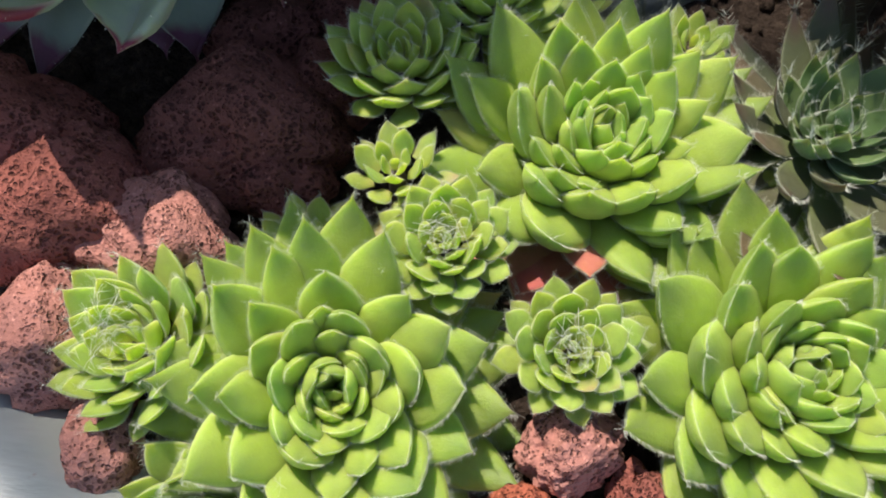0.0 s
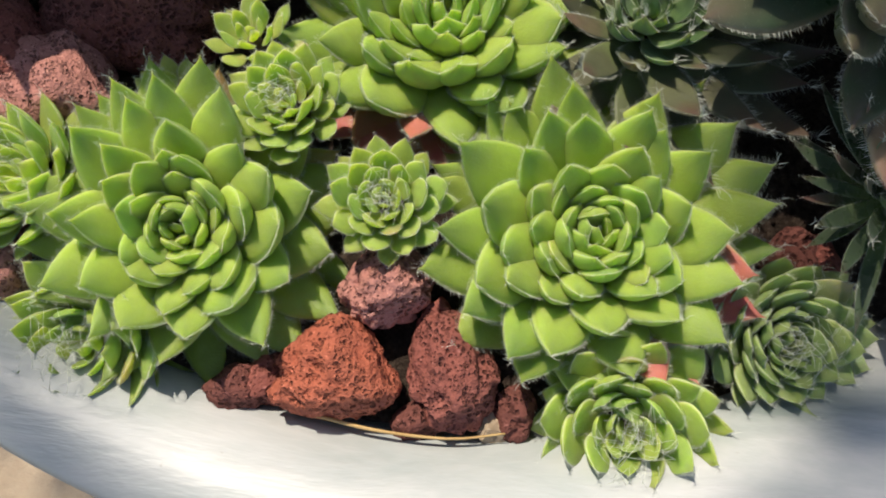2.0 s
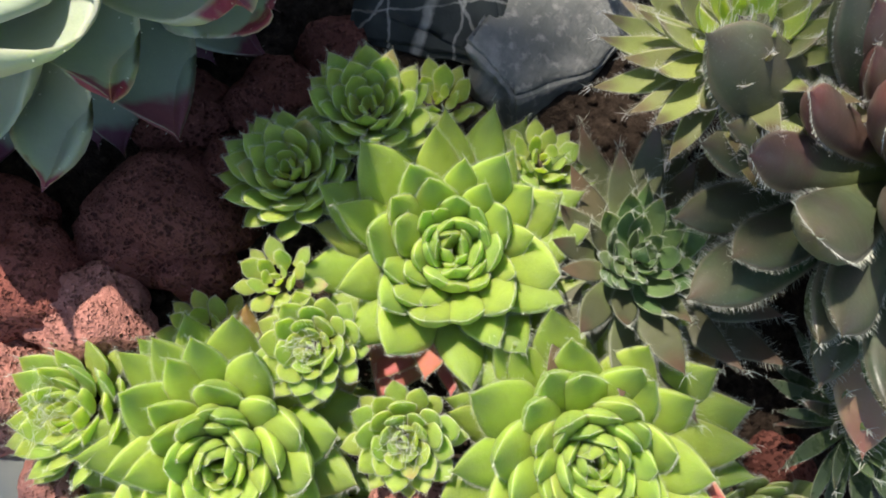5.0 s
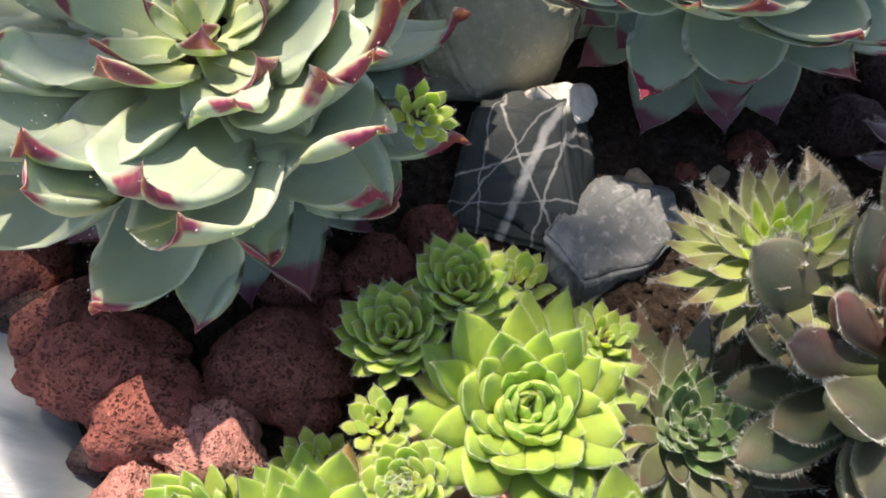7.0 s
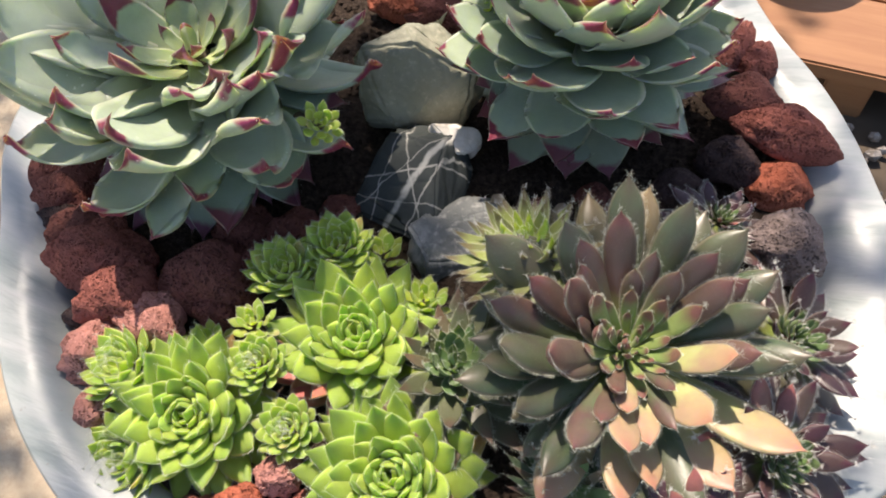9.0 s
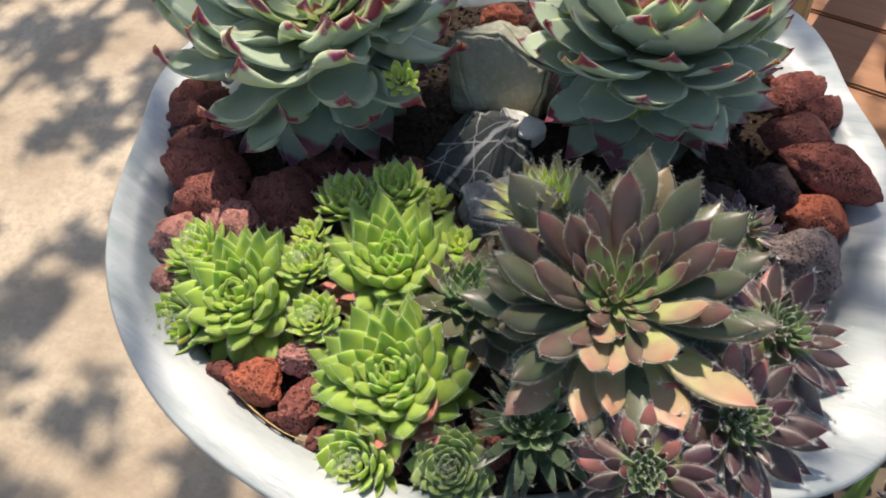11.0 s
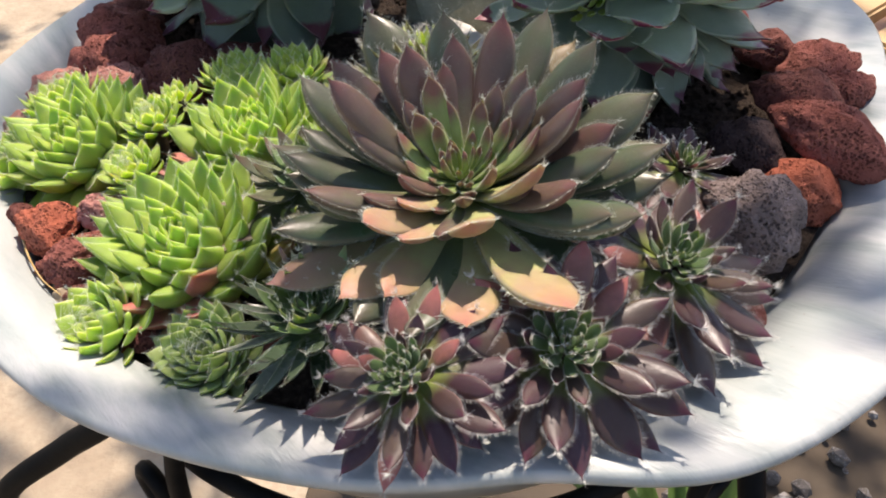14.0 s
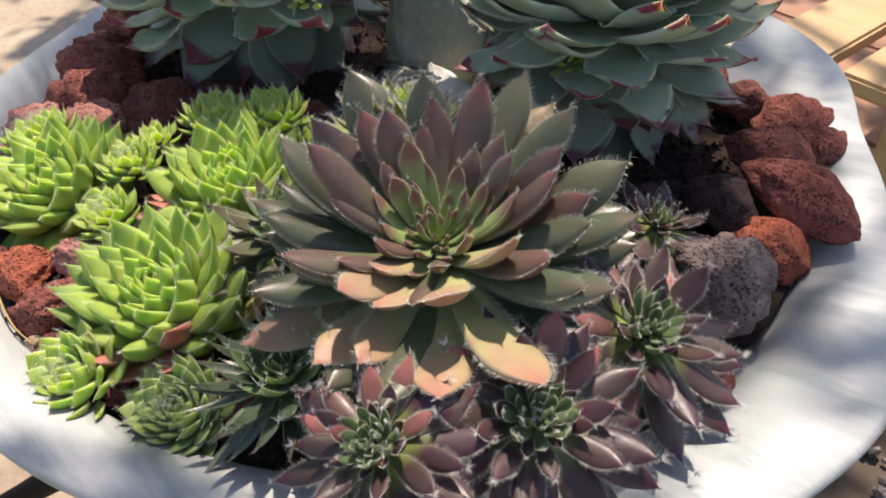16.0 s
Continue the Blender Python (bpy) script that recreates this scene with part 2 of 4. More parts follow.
# the grey leaf's colours again, little more than half as bright, for lower leaves
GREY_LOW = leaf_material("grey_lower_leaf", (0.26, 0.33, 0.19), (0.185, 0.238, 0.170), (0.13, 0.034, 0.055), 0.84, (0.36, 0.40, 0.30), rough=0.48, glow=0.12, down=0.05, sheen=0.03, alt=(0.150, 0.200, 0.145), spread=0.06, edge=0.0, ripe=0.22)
GREY_BUD = leaf_material("grey_bud_leaf", (0.42, 0.50, 0.20), (0.28, 0.36, 0.20), (0.15, 0.018, 0.042), 0.74, (0.54, 0.58, 0.40), rough=0.48, glow=0.3, spread=0.04, edge=0.10, ripe=0.16)
# odd: lighter tan that puts sunlight into the colour of a few leaves
BROWN = leaf_material("brown_leaf", (0.18, 0.23, 0.075), (0.082, 0.110, 0.058), (0.100, 0.068, 0.050), 1.12, (0.24, 0.20, 0.15), (0.28, 0.19, 0.11), 0.07, rough=0.34, gloss=0.42, glow=0.10, blotch=(0.088, 0.086, 0.056), down=0.05, sheen=0.03, alt=(0.058, 0.106, 0.052), spread=0.4)
BROWN_MID = leaf_material("brown_inner_leaf", (0.24, 0.33, 0.10), (0.090, 0.112, 0.060), (0.150, 0.048, 0.050), 1.04, (0.28, 0.22, 0.16), rough=0.34, gloss=0.42, glow=0.14, blotch=(0.112, 0.070, 0.056), down=0.05, sheen=0.03, alt=(0.132, 0.070, 0.058), spread=0.4)
# tan front leaves, brightened in colour to stand in for a sunlit spot
TAN_LIT = leaf_material("tan_sunlit_leaf", (0.27, 0.33, 0.11), (0.34, 0.305, 0.150), (0.36, 0.150, 0.115), 0.96, (0.46, 0.40, 0.28), rough=0.42, gloss=0.32, glow=0.2, blotch=(0.33, 0.210, 0.140), down=0.06, sheen=0.02, alt=(0.38, 0.375, 0.165), spread=0.4)
BROWN_BUD = leaf_material("brown_bud_leaf", (0.30, 0.40, 0.11), (0.21, 0.29, 0.085), (0.17, 0.075, 0.055), 0.80, (0.45, 0.44, 0.28), glow=0.2, spread=0.25)
# odd: a few pinkish-red leaves, lightened to stand in for sunlit tips
WINE = leaf_material("wine_leaf", (0.17, 0.24, 0.05), (0.052, 0.021, 0.026), (0.066, 0.015, 0.026), 0.9, (0.20, 0.10, 0.10), (0.42, 0.12, 0.12), 0.14, rough=0.34, glow=0.10, down=0.05, sheen=0.03, alt=(0.066, 0.040, 0.032))
WINE_BUD = leaf_material("wine_bud_leaf", (0.18, 0.28, 0.08), (0.105, 0.165, 0.060), (0.14, 0.10, 0.07), 0.95, (0.18, 0.21, 0.12), rough=0.4, glow=0.15)
MOSS = leaf_material("dark_green_leaf", (0.15, 0.21, 0.07), (0.080, 0.096, 0.046), (0.110, 0.066, 0.046), 0.90, (0.20, 0.22, 0.14), (0.20, 0.12, 0.08), 0.05, rough=0.38, glow=0.1, down=0.06, sheen=0.03, alt=(0.086, 0.084, 0.048), spread=0.3)
SPIKE = leaf_material("spiky_green_leaf", (0.16, 0.22, 0.08), (0.052, 0.082, 0.044), (0.075, 0.062, 0.044), 0.92, (0.24, 0.28, 0.20), (0.20, 0.085, 0.075), 0.12, rough=0.26, gloss=0.6, glow=0.1, down=0.03, sheen=0.05, spread=0.2)
DUSK = leaf_material("dusky_pup_leaf", (0.30, 0.39, 0.13), (0.235, 0.320, 0.115), (0.205, 0.265, 0.105), 0.90, (0.40, 0.46, 0.28), (0.28, 0.20, 0.12), 0.05, rough=0.46, gloss=0.32, glow=0.45, depth=0.006, sheen=0.04)
MOSS_BUD = leaf_material("dark_green_bud_leaf", (0.18, 0.27, 0.09), (0.11, 0.19, 0.065), (0.12, 0.16, 0.06), 0.9, (0.38, 0.44, 0.28), glow=0.2)
OLIVE = leaf_material("olive_leaf", (0.42, 0.50, 0.13), (0.25, 0.31, 0.088), (0.14, 0.105, 0.055), 0.84, (0.56, 0.56, 0.36), glow=0.25, alt=(0.17, 0.18, 0.07), spread=0.2)
STEM = plain_material("woody_stem", (0.05, 0.035, 0.02), (0.10, 0.07, 0.045), 200)
LAVA = [lava_material("orange_lava", (0.33, 0.085, 0.048), (0.48, 0.150, 0.090), (0.06, 0.018, 0.012)),
        lava_material("red_lava", (0.20, 0.060, 0.046), (0.31, 0.11, 0.085), (0.05, 0.015, 0.013)),
        lava_material("pink_lava", (0.36, 0.15, 0.12), (0.52, 0.245, 0.20), (0.07, 0.022, 0.02)),
        # darker copy of the red lava: shade put into the colour
        lava_material("red_lava_shaded", (0.13, 0.046, 0.036), (0.21, 0.078, 0.062), (0.035, 0.012, 0.010)),
        lava_material("black_lava", (0.045, 0.028, 0.027), (0.080, 0.052, 0.048), (0.015, 0.010, 0.010)),
        lava_material("grey_lava", (0.15, 0.115, 0.105), (0.26, 0.20, 0.185), (0.04, 0.03, 0.03))]
SLATE = slate_material()
QUARTZ = rock_material("white_quartz", (0.55, 0.48, 0.37), (0.72, 0.69, 0.62), (0.82, 0.80, 0.77))
GREYROCK = rock_material("grey_stone", (0.085, 0.097, 0.093), (0.15, 0.16, 0.155), (0.36, 0.36, 0.34))
BEIGE = rock_material("greenish_stone", (0.17, 0.175, 0.12), (0.26, 0.26, 0.19), (0.40, 0.38, 0.29))
TAN = rock_material("tan_stone", (0.26, 0.19, 0.12), (0.36, 0.28, 0.19), (0.46, 0.38, 0.28))
STRAW = plain_material("dry_straw", (0.42, 0.26, 0.09), (0.55, 0.38, 0.16), 120, 0.6)

# ---- building helpers ----


def part(name, bm, material, parent, label="", smooth=True):
    """Links a bmesh as one mesh object under a thing or part."""
    me = bpy.data.meshes.new(name)
    bm.to_mesh(me)
    bm.free()
    for m in material if isinstance(material, (list, tuple)) else [material]:
        me.materials.append(m)
    for p in me.polygons:
        p.use_smooth = smooth
    ob = new(name, me)
    ob.parent = parent
    if label:
        ob["label"] = label
    return ob


def lathe(bm, profile, turns=160, reach=None):
    """Turns (r, z) round the z axis; reach(angle, n) widens or narrows the n-th ring."""
    rings = []
    for n, (r, z) in enumerate(profile):
        ring = []
        for k in range(turns):
            a = 2 * math.pi * k / turns
            f, dz = reach(a, n) if reach else (1.0, 0.0)
            ring.append(bm.verts.new((r * f * math.cos(a), r * f * math.sin(a), z + dz)))
        rings.append(ring)
    for lo, hi in zip(rings, rings[1:]):
        for k in range(turns):
            bm.faces.new((lo[k], lo[(k + 1) % turns], hi[(k + 1) % turns], hi[k]))
    return rings


def tube(bm, points, radius, sides=10, taper=1.0):
    """A round bar along points, closed at both ends."""
    rings = []
    pts = [Vector(p) for p in points]
    side = None
    for n, p in enumerate(pts):
        d = (pts[min(n + 1, len(pts) - 1)] - pts[max(n - 1, 0)]).normalized()
        if side is None:
            side = d.orthogonal().normalized()
        side = (side - d * side.dot(d)).normalized()
        up = d.cross(side)
        r = radius * (1 + (taper - 1) * n / (len(pts) - 1))
        rings.append([bm.verts.new(p + r * (math.cos(2 * math.pi * k / sides) * side + math.sin(2 * math.pi * k / sides) * up)) for k in range(sides)])
    for lo, hi in zip(rings, rings[1:]):
        for k in range(sides):
            bm.faces.new((lo[k], lo[(k + 1) % sides], hi[(k + 1) % sides], hi[k]))
    bm.faces.new(rings[0][::-1])
    bm.faces.new(rings[-1])


def curve_points(ctrl, n=24):
    """A smooth line through the control points."""
    c = [Vector(p) for p in ctrl]
    c = [2 * c[0] - c[1]] + c + [2 * c[-1] - c[-2]]
    out = []
    for i in range(1, len(c) - 2):
        for k in range(n):
            t = k / n
            a, b, d, e = c[i - 1], c[i], c[i + 1], c[i + 2]
            out.append(0.5 * (2 * b + (d - a) * t + (2 * a - 5 * b + 4 * d - e) * t * t + (3 * b - a - 3 * d + e) * t ** 3))
    out.append(c[-2])
    return out


# ---- the ground and the surroundings ----
RIM_Z, SOIL_Z = 0.53, 0.516


def box(bm, x0, y0, z0, x1, y1, z1, bevel=0.004):
    r = bmesh.ops.create_cube(bm, size=1.0, matrix=Matrix.LocRotScale(((x0 + x1) / 2, (y0 + y1) / 2, (z0 + z1) / 2), None, (x1 - x0, y1 - y0, z1 - z0)))
    if bevel:
        edges = {e for v in r["verts"] for e in v.link_edges}
        bmesh.ops.bevel(bm, geom=list(edges), offset=bevel, segments=2, affect="EDGES")


bm = bmesh.new()
bmesh.ops.create_grid(bm, x_segments=8, y_segments=8, size=60.0)
for v in bm.verts:
    v.co.z = -0.006
EARTH = plain_material("bare_earth", (0.055, 0.040, 0.027), (0.12, 0.090, 0.060), 6, 0.9, 0.5)
ground = part("ground", bm, EARTH, None)
tagged(ground, "bare brown earth reaching away under the paving", "ground", kind="structure")

pavement = tagged(new("pavement"), "pale sandstone paving slabs with narrow sandy joints", "pavement", kind="structure")
rng = random.Random(5)
ALONG, UP = Vector((0.669, -0.743, 0)), Vector((0.743, 0.669, 0))
for i in range(-3, 3):
    for j in range(-4, 4):
        x0, y0 = 0.15 + i * 1.9 + (0 if j % 2 else 0.8), -0.15 + j * 1.1
        middle = ALONG * (x0 + 0.95) + UP * (y0 + 0.55)
        if middle.x > 0.2 and middle.y > -0.45 or middle.y > 1.3 and middle.x > -0.5:
            continue
        bm = bmesh.new()
        box(bm, x0, y0, -0.05, x0 + 1.895, y0 + 1.095, rng.uniform(-0.0015, 0.0015), 0.005)
        part("slab", bm, PAVING, pavement, smooth=False)
pavement.rotation_euler = (0, 0, math.atan2(-0.743, 0.669))

# a dark bed with gravel beside the paving
GRAVEL = rock_material("bed_gravel", (0.06, 0.05, 0.045), (0.13, 0.11, 0.095), (0.42, 0.40, 0.38))
bm = bmesh.new()
rng = random.Random(8)
for k in range(1500):
    x, y, r = rng.uniform(0.05, 1.3), rng.uniform(-0.25, 0.62), rng.uniform(0.004, 0.013)
    bmesh.ops.create_icosphere(bm, subdivisions=1, radius=r, matrix=Matrix.LocRotScale((x, y, r * 0.3), Euler((rng.uniform(0, 6), rng.uniform(0, 6), 0)), (1, rng.uniform(0.6, 1), rng.uniform(0.5, 0.9))))
tagged(part("gravel", bm, GRAVEL, None, smooth=False), "dark gravel with a few pale pebbles in the bed", "gravel", kind="stuff")
BLADE = plain_material("strap_leaf", (0.07, 0.13, 0.03), (0.12, 0.20, 0.05), 14, 0.45, 0.1)


def strap_plant(at, count, length, seed):
    r = random.Random(seed)
    plant = tagged(new("strap_leaved_plant"), "low green plant with arching strap-shaped leaves", "plant")
    plant.location = at
    for k in range(count):
        bm = bmesh.new()
        a, l, w = k * 2.4 + r.uniform(-0.3, 0.3), length * r.uniform(0.7, 1.1), r.uniform(0.007, 0.011)
        spread = r.uniform(0.25, 0.6)
        rows = []
        for n in range(9):
            u = n / 8
            d, z = l * spread * u ** 1.3 + 0.006, l * (u - 0.45 * u ** 3 * spread)
            ww = w * (1 - u ** 3) + 0.0005
            rows.append([bm.verts.new((d * math.cos(a) - q * ww * math.sin(a), d * math.sin(a) + q * ww * math.cos(a), z + (0.003 if q else 0))) for q in (-1, 0, 1)])
        for lo, hi in zip(rows, rows[1:]):
            for q in (0, 1):
                bm.faces.new((lo[q], lo[q + 1], hi[q + 1], hi[q]))
        bmesh.ops.solidify(bm, geom=bm.faces[:], thickness=0.0012)
        part("leaf", bm, BLADE, plant)
    return plant


strap_plant((0.25, 0.06, -0.008), 18, 0.26, 1)
strap_plant((0.12, 0.16, -0.008), 16, 0.22, 2)

# brown timber deck with a pot, and a pale bench, behind the bowl
DECK = wood_material("brown_deck_board", (0.24, 0.10, 0.042), (0.34, 0.16, 0.07))
PINE = wood_material("pale_pine", (0.42, 0.25, 0.10), (0.55, 0.36, 0.16))
deck = tagged(new("timber_deck"), "low deck of reddish brown timber boards", "deck", kind="structure")
for k in range(14):
    bm = bmesh.new()
    box(bm, -1.0, 0, 0, 1.6, 0.139, 0.026, 0.003)
    b = part("board", bm, DECK, deck, smooth=False)
    b.location = (0, 0.64 + k * 0.145, 0.054)
for x in (-0.9, 0.3, 1.5):
    bm = bmesh.new()
    box(bm, x - 0.03, 0.65, -0.01, x + 0.03, 2.66, 0.0535, 0.003)
    part("joist", bm, DECK, deck, smooth=False)
bench = tagged(new("bench"), "pale pine bench with plain slats on the deck", "bench")
for x in (-0.185, -0.075):
    bm = bmesh.new()
    box(bm, x, 0.66, 0.278, x + 0.085, 1.75, 0.30, 0.004)
    part("slat", bm, PINE, bench, smooth=False)
for y in (0.72, 1.62):
    for x in (-0.175, -0.03):
        bm = bmesh.new()
        box(bm, x, y, 0.0802, x + 0.035, y + 0.035, 0.2778, 0.003)
        part("leg", bm, PINE, bench, smooth=False)
POT = plain_material("lilac_glaze", (0.36, 0.34, 0.42), (0.46, 0.44, 0.51), 9, 0.35, 0.05)
bm = bmesh.new()
rings = lathe(bm, [(0.05, 0.0), (0.062, 0.004), (0.078, 0.07), (0.086, 0.14), (0.089, 0.15), (0.086, 0.156), (0.080, 0.15), (0.072, 0.09), (0.03, 0.085)], 48)
bm.faces.new(rings[0][::-1])
bm.faces.new(rings[-1])
pot = tagged(part("flower_pot", bm, POT, None), "pale lilac glazed flower pot on the deck", "pot")
pot.location = (0.165, 0.885, 0.0802)

# ---- the bowl ----


def lobe(a):
    """How far the wavy rim stands out, in metres, round the bowl."""
    d = math.degrees(a) % 360
    out = 0.0
    for centre, width, height in ((352, 19, 0.021), (78, 24, 0.022), (172, 26, 0.024), (305, 26, 0.004)):
        x = (d - centre + 180) % 360 - 180
        out += height * math.exp(-((x / width) ** 4))
    return out


RING_R = [0.05, 0.10, 0.150, 0.166, 0.175, 0.191, 0.2035, 0.2080, 0.2088, 0.2072, 0.191, 0.181, 0.174, 0.150, 0.10]
RING_Z = [0.404, 0.404, 0.425, 0.470, 0.496, 0.5135, 0.5238, 0.5280, 0.5310, 0.5330, 0.5265, 0.5205, 0.505, 0.45, 0.43]
RING_W = [0, 0, 0, 0.05, 0.25, 0.7, 0.95, 1, 1, 0.95, 0.6, 0.15, 0, 0, 0]


def reach(a, n):
    w = RING_W[n]
    return 1 + w * lobe(a) / RING_R[n], w * (0.10 * lobe(a) + 0.0012 * math.sin(5 * a + 1) + 0.0008 * math.sin(11 * a))


bm = bmesh.new()
rings = lathe(bm, list(zip(RING_R, RING_Z)), 192, reach)
bm.faces.new(rings[0][::-1])
bm.faces.new(rings[-1])
bowl = tagged(part("planting_bowl", bm, BOWL, None), "whitewashed ceramic planting bowl with a wavy flared rim", "bowl")

bm = bmesh.new()


def soil_height(x, y):
    r = math.hypot(x, y)
    return SOIL_Z + 0.010 * max(0, 1 - (r / 0.18) ** 2) + 0.0030 * noise.noise(Vector((x * 45, y * 45, 0.3))) + 0.0016 * noise.noise(Vector((x * 160, y * 160, 4.0)))


fine = [0.0015 + (0.1775 - 0.0015) * k / 60 for k in range(61)]
rings = lathe(bm, [(r, 0) for r in fine], 160)
bm.faces.new(rings[0])
for v in bm.verts:
    v.co.z = soil_height(v.co.x, v.co.y)
soil = tagged(part("soil", bm, SOIL, None), "dark crumbly potting soil filling the bowl", "soil", kind="structure")

rng = random.Random(11)
bm = bmesh.new()
for k in range(2600):
    a, r = rng.uniform(0, 2 * math.pi), 0.176 * math.sqrt(rng.uniform(0.02, 1))
    x, y, s = r * math.cos(a), r * math.sin(a), rng.uniform(0.0006, 0.0021)
    m = Matrix.LocRotScale((x, y, soil_height(x, y) + 0.3 * s), Euler((rng.uniform(0, 6), rng.uniform(0, 6), rng.uniform(0, 6))), (s, s * rng.uniform(0.5, 1), s * rng.uniform(0.5, 1)))
    bmesh.ops.create_icosphere(bm, subdivisions=1, radius=1, matrix=m) if k % 4 == 0 else bmesh.ops.create_cube(bm, size=1.5, matrix=m)
crumbs = tagged(part("soil_crumbs", bm, SOIL, None), "loose dark crumbs of potting soil", "soil", kind="stuff")

# ---- the iron stand ----
stand = tagged(new("plant_stand"), "black wrought iron plant stand with scrolled legs", "plant stand")
bm = bmesh.new()
ring_pts = [(0.165 * math.cos(2 * math.pi * k / 72), 0.165 * math.sin(2 * math.pi * k / 72), 0.43) for k in range(73)]
tube(bm, ring_pts, 0.0045, 8)
part("ring", bm, IRON, stand)
for k, az in enumerate((274, 4, 94, 184)):
    c, s = math.cos(radians(az)), math.sin(radians(az))

    def out(r, z, side=0.0):
        return (r * c - side * s, r * s + side * c, z)

    bm = bmesh.new()
    tube(bm, curve_points([out(0.168, 0.495, 0.012), out(0.178, 0.462, 0.008), out(0.200, 0.432, -0.018), out(0.226, 0.398, -0.045), out(0.232, 0.34, -0.066), out(0.195, 0.24, -0.075), out(0.152, 0.14, -0.06), out(0.155, 0.06, -0.04), out(0.20, 0.0055, -0.03)], 10), 0.0055, 10)
    part("leg", bm, IRON, stand)
    bm = bmesh.new()
    spiral = [out(0.170, 0.470, 0.040), out(0.174, 0.440, 0.034)]
    for i in range(14):
        a, r = 0.3 + i * 0.42, 0.024 * (1 - i / 18)
        spiral.append(out(0.176, 0.400 - r * math.sin(a) * 0.9, 0.006 + r * math.cos(a)))
    tube(bm, curve_points(spiral, 4), 0.0042, 8)
    part("scroll", bm, IRON, stand)

# ---- leaves and rosettes ----
OUTLINES = {  # where a leaf is widest, how wide at its foot, how full its shoulders are, and how long its point is
    "blade": (0.66, 0.32, 2.8, 0.03),
    "taper": (0.60, 0.46, 2.0, 0.03),
    "spoon": (0.50, 0.50, 1.6, 0.04),
    "round": (0.50, 0.56, 1.6, 0.045),
    "long": (0.46, 0.55, 1.6, 0.03),
    "wide": (0.50, 0.50, 1.9, 0.045),
}


def half_width(outline, u):
    """Half the width of a leaf at u along its length: broad shoulders that run out into a short point."""
    peak, foot, full, point = OUTLINES[outline]
    if u < peak:
        return foot + (1 - foot) * math.sin(math.pi / 2 * u / peak) ** 1.3
    body = max(0.0, 1 - min(1.0, (u - peak) / (1 - point - peak)) ** full)
    return max(body, 0.09 * (1 - u) / (2.2 * point)) if u > 1 - 2.2 * point else body


def leaf_mesh(name, outline, width, thick, bend, cup, mats, hairs=0, hair_length=0.06, tuft=0, seed=1, stations=17, lift=0.0, hair_width=0.003, curl=0.0, wave=0.035, plump=0.0, tuft_size=1.0):
    """A leaf of length 1 along x, its upper side towards z: a lens in section, bent upwards by bend radians; cilia on its margin."""
    r = random.Random(seed)
    bm = bmesh.new()
    uv = bm.loops.layers.uv.new("leaf")
    place = {}
    line, x, z = [], 0.0, 0.0
    us = [1 - (1 - k / (stations - 1)) ** 1.5 for k in range(stations)]
    for k, u in enumerate(us):
        a = bend * u * u - lift * (1 - u) + curl * max(0.0, (u - 0.72) / 0.28) ** 2
        if k:
            x += (u - us[k - 1]) * math.cos(a)
            z += (u - us[k - 1]) * math.sin(a)
        line.append((x, z, a))
    cols = (-1, -0.84, -0.45, 0, 0.45, 0.84, 1)
    tops, lows = [], []
    for u, (x, z, a) in zip(us[:-1], line[:-1]):
        w = width / 2 * half_width(outline, u)
        t = thick * (w / (width / 2)) ** 0.9 * (1.15 - 0.35 * u)
        row, low, ripple = [], [], noise.noise(Vector((u * 3.0, seed * 1.7, 0)))
        for c in cols:
            h = 1 - c * c
            up = -cup * w * h + 0.10 * t * h + wave * width * ripple * c + plump * w * math.sqrt(h)
            v = bm.verts.new((x - math.sin(a) * up, c * w, z + math.cos(a) * up))
            place[v] = (u, abs(c))
            row.append(v)
            if abs(c) < 1:
                dn = -t * math.sqrt(h) - cup * w * h * 0.3
                v = bm.verts.new((x - math.sin(a) * dn, c * w * 0.96, z + math.cos(a) * dn))
                place[v] = (u, abs(c) * 0.8)
                low.append(v)
        tops.append(row)
        lows.append([row[0]] + low + [row[-1]])
    tipx, tipz, tipa = line[-1]
    tip = bm.verts.new((tipx, 0, tipz))
    place[tip] = (1.0, 0.9)
    for g, flip in ((tops, False), (lows, True)):
        for p, q in zip(g, g[1:]):
            for k in range(6):
                f = (p[k], q[k], q[k + 1], p[k + 1])
                bm.faces.new(f[::-1] if flip else f)
        for k in range(6):
            f = (g[-1][k], tip, g[-1][k + 1])
            bm.faces.new(f[::-1] if flip else f)
    for f in bm.faces:
        for lp in f.loops:
            lp[uv].uv = place[lp.vert]
    bm.normal_update()

    def blade(at, way, length, half):
        side = way.cross(Vector((r.uniform(-1, 1), r.uniform(-1, 1), r.uniform(-1, 1)))).normalized() * half
        mid = at + way * length * 0.55 + Vector((0, 0, r.uniform(-0.1, 0.1) * length))
        a, b, c, d, e = (bm.verts.new(p) for p in (at - side, at + side, mid + side * 0.7, mid - side * 0.7, at + way * length + Vector((r.uniform(-0.2, 0.2), r.uniform(-0.2, 0.2), r.uniform(-0.2, 0.2))) * length))
        for f in (bm.faces.new((a, b, c, d)), bm.faces.new((d, c, e))):
            f.material_index = 1

    for k in range(hairs):
        u = 0.22 + 0.77 * (k + r.random()) / hairs
        s = 1 if k % 2 else -1
        w = width / 2 * half_width(outline, u)
        x, z, a = (float(np.interp(u, us, [p[n] for p in line])) for n in range(3))
        way = Vector((math.cos(a) * 0.55, s * 0.9, math.sin(a) * 0.55 + r.uniform(-0.15, 0.35))).normalized()
        blade(Vector((x, s * w * 0.99, z)), way, hair_length * r.uniform(0.6, 1.3), hair_width)
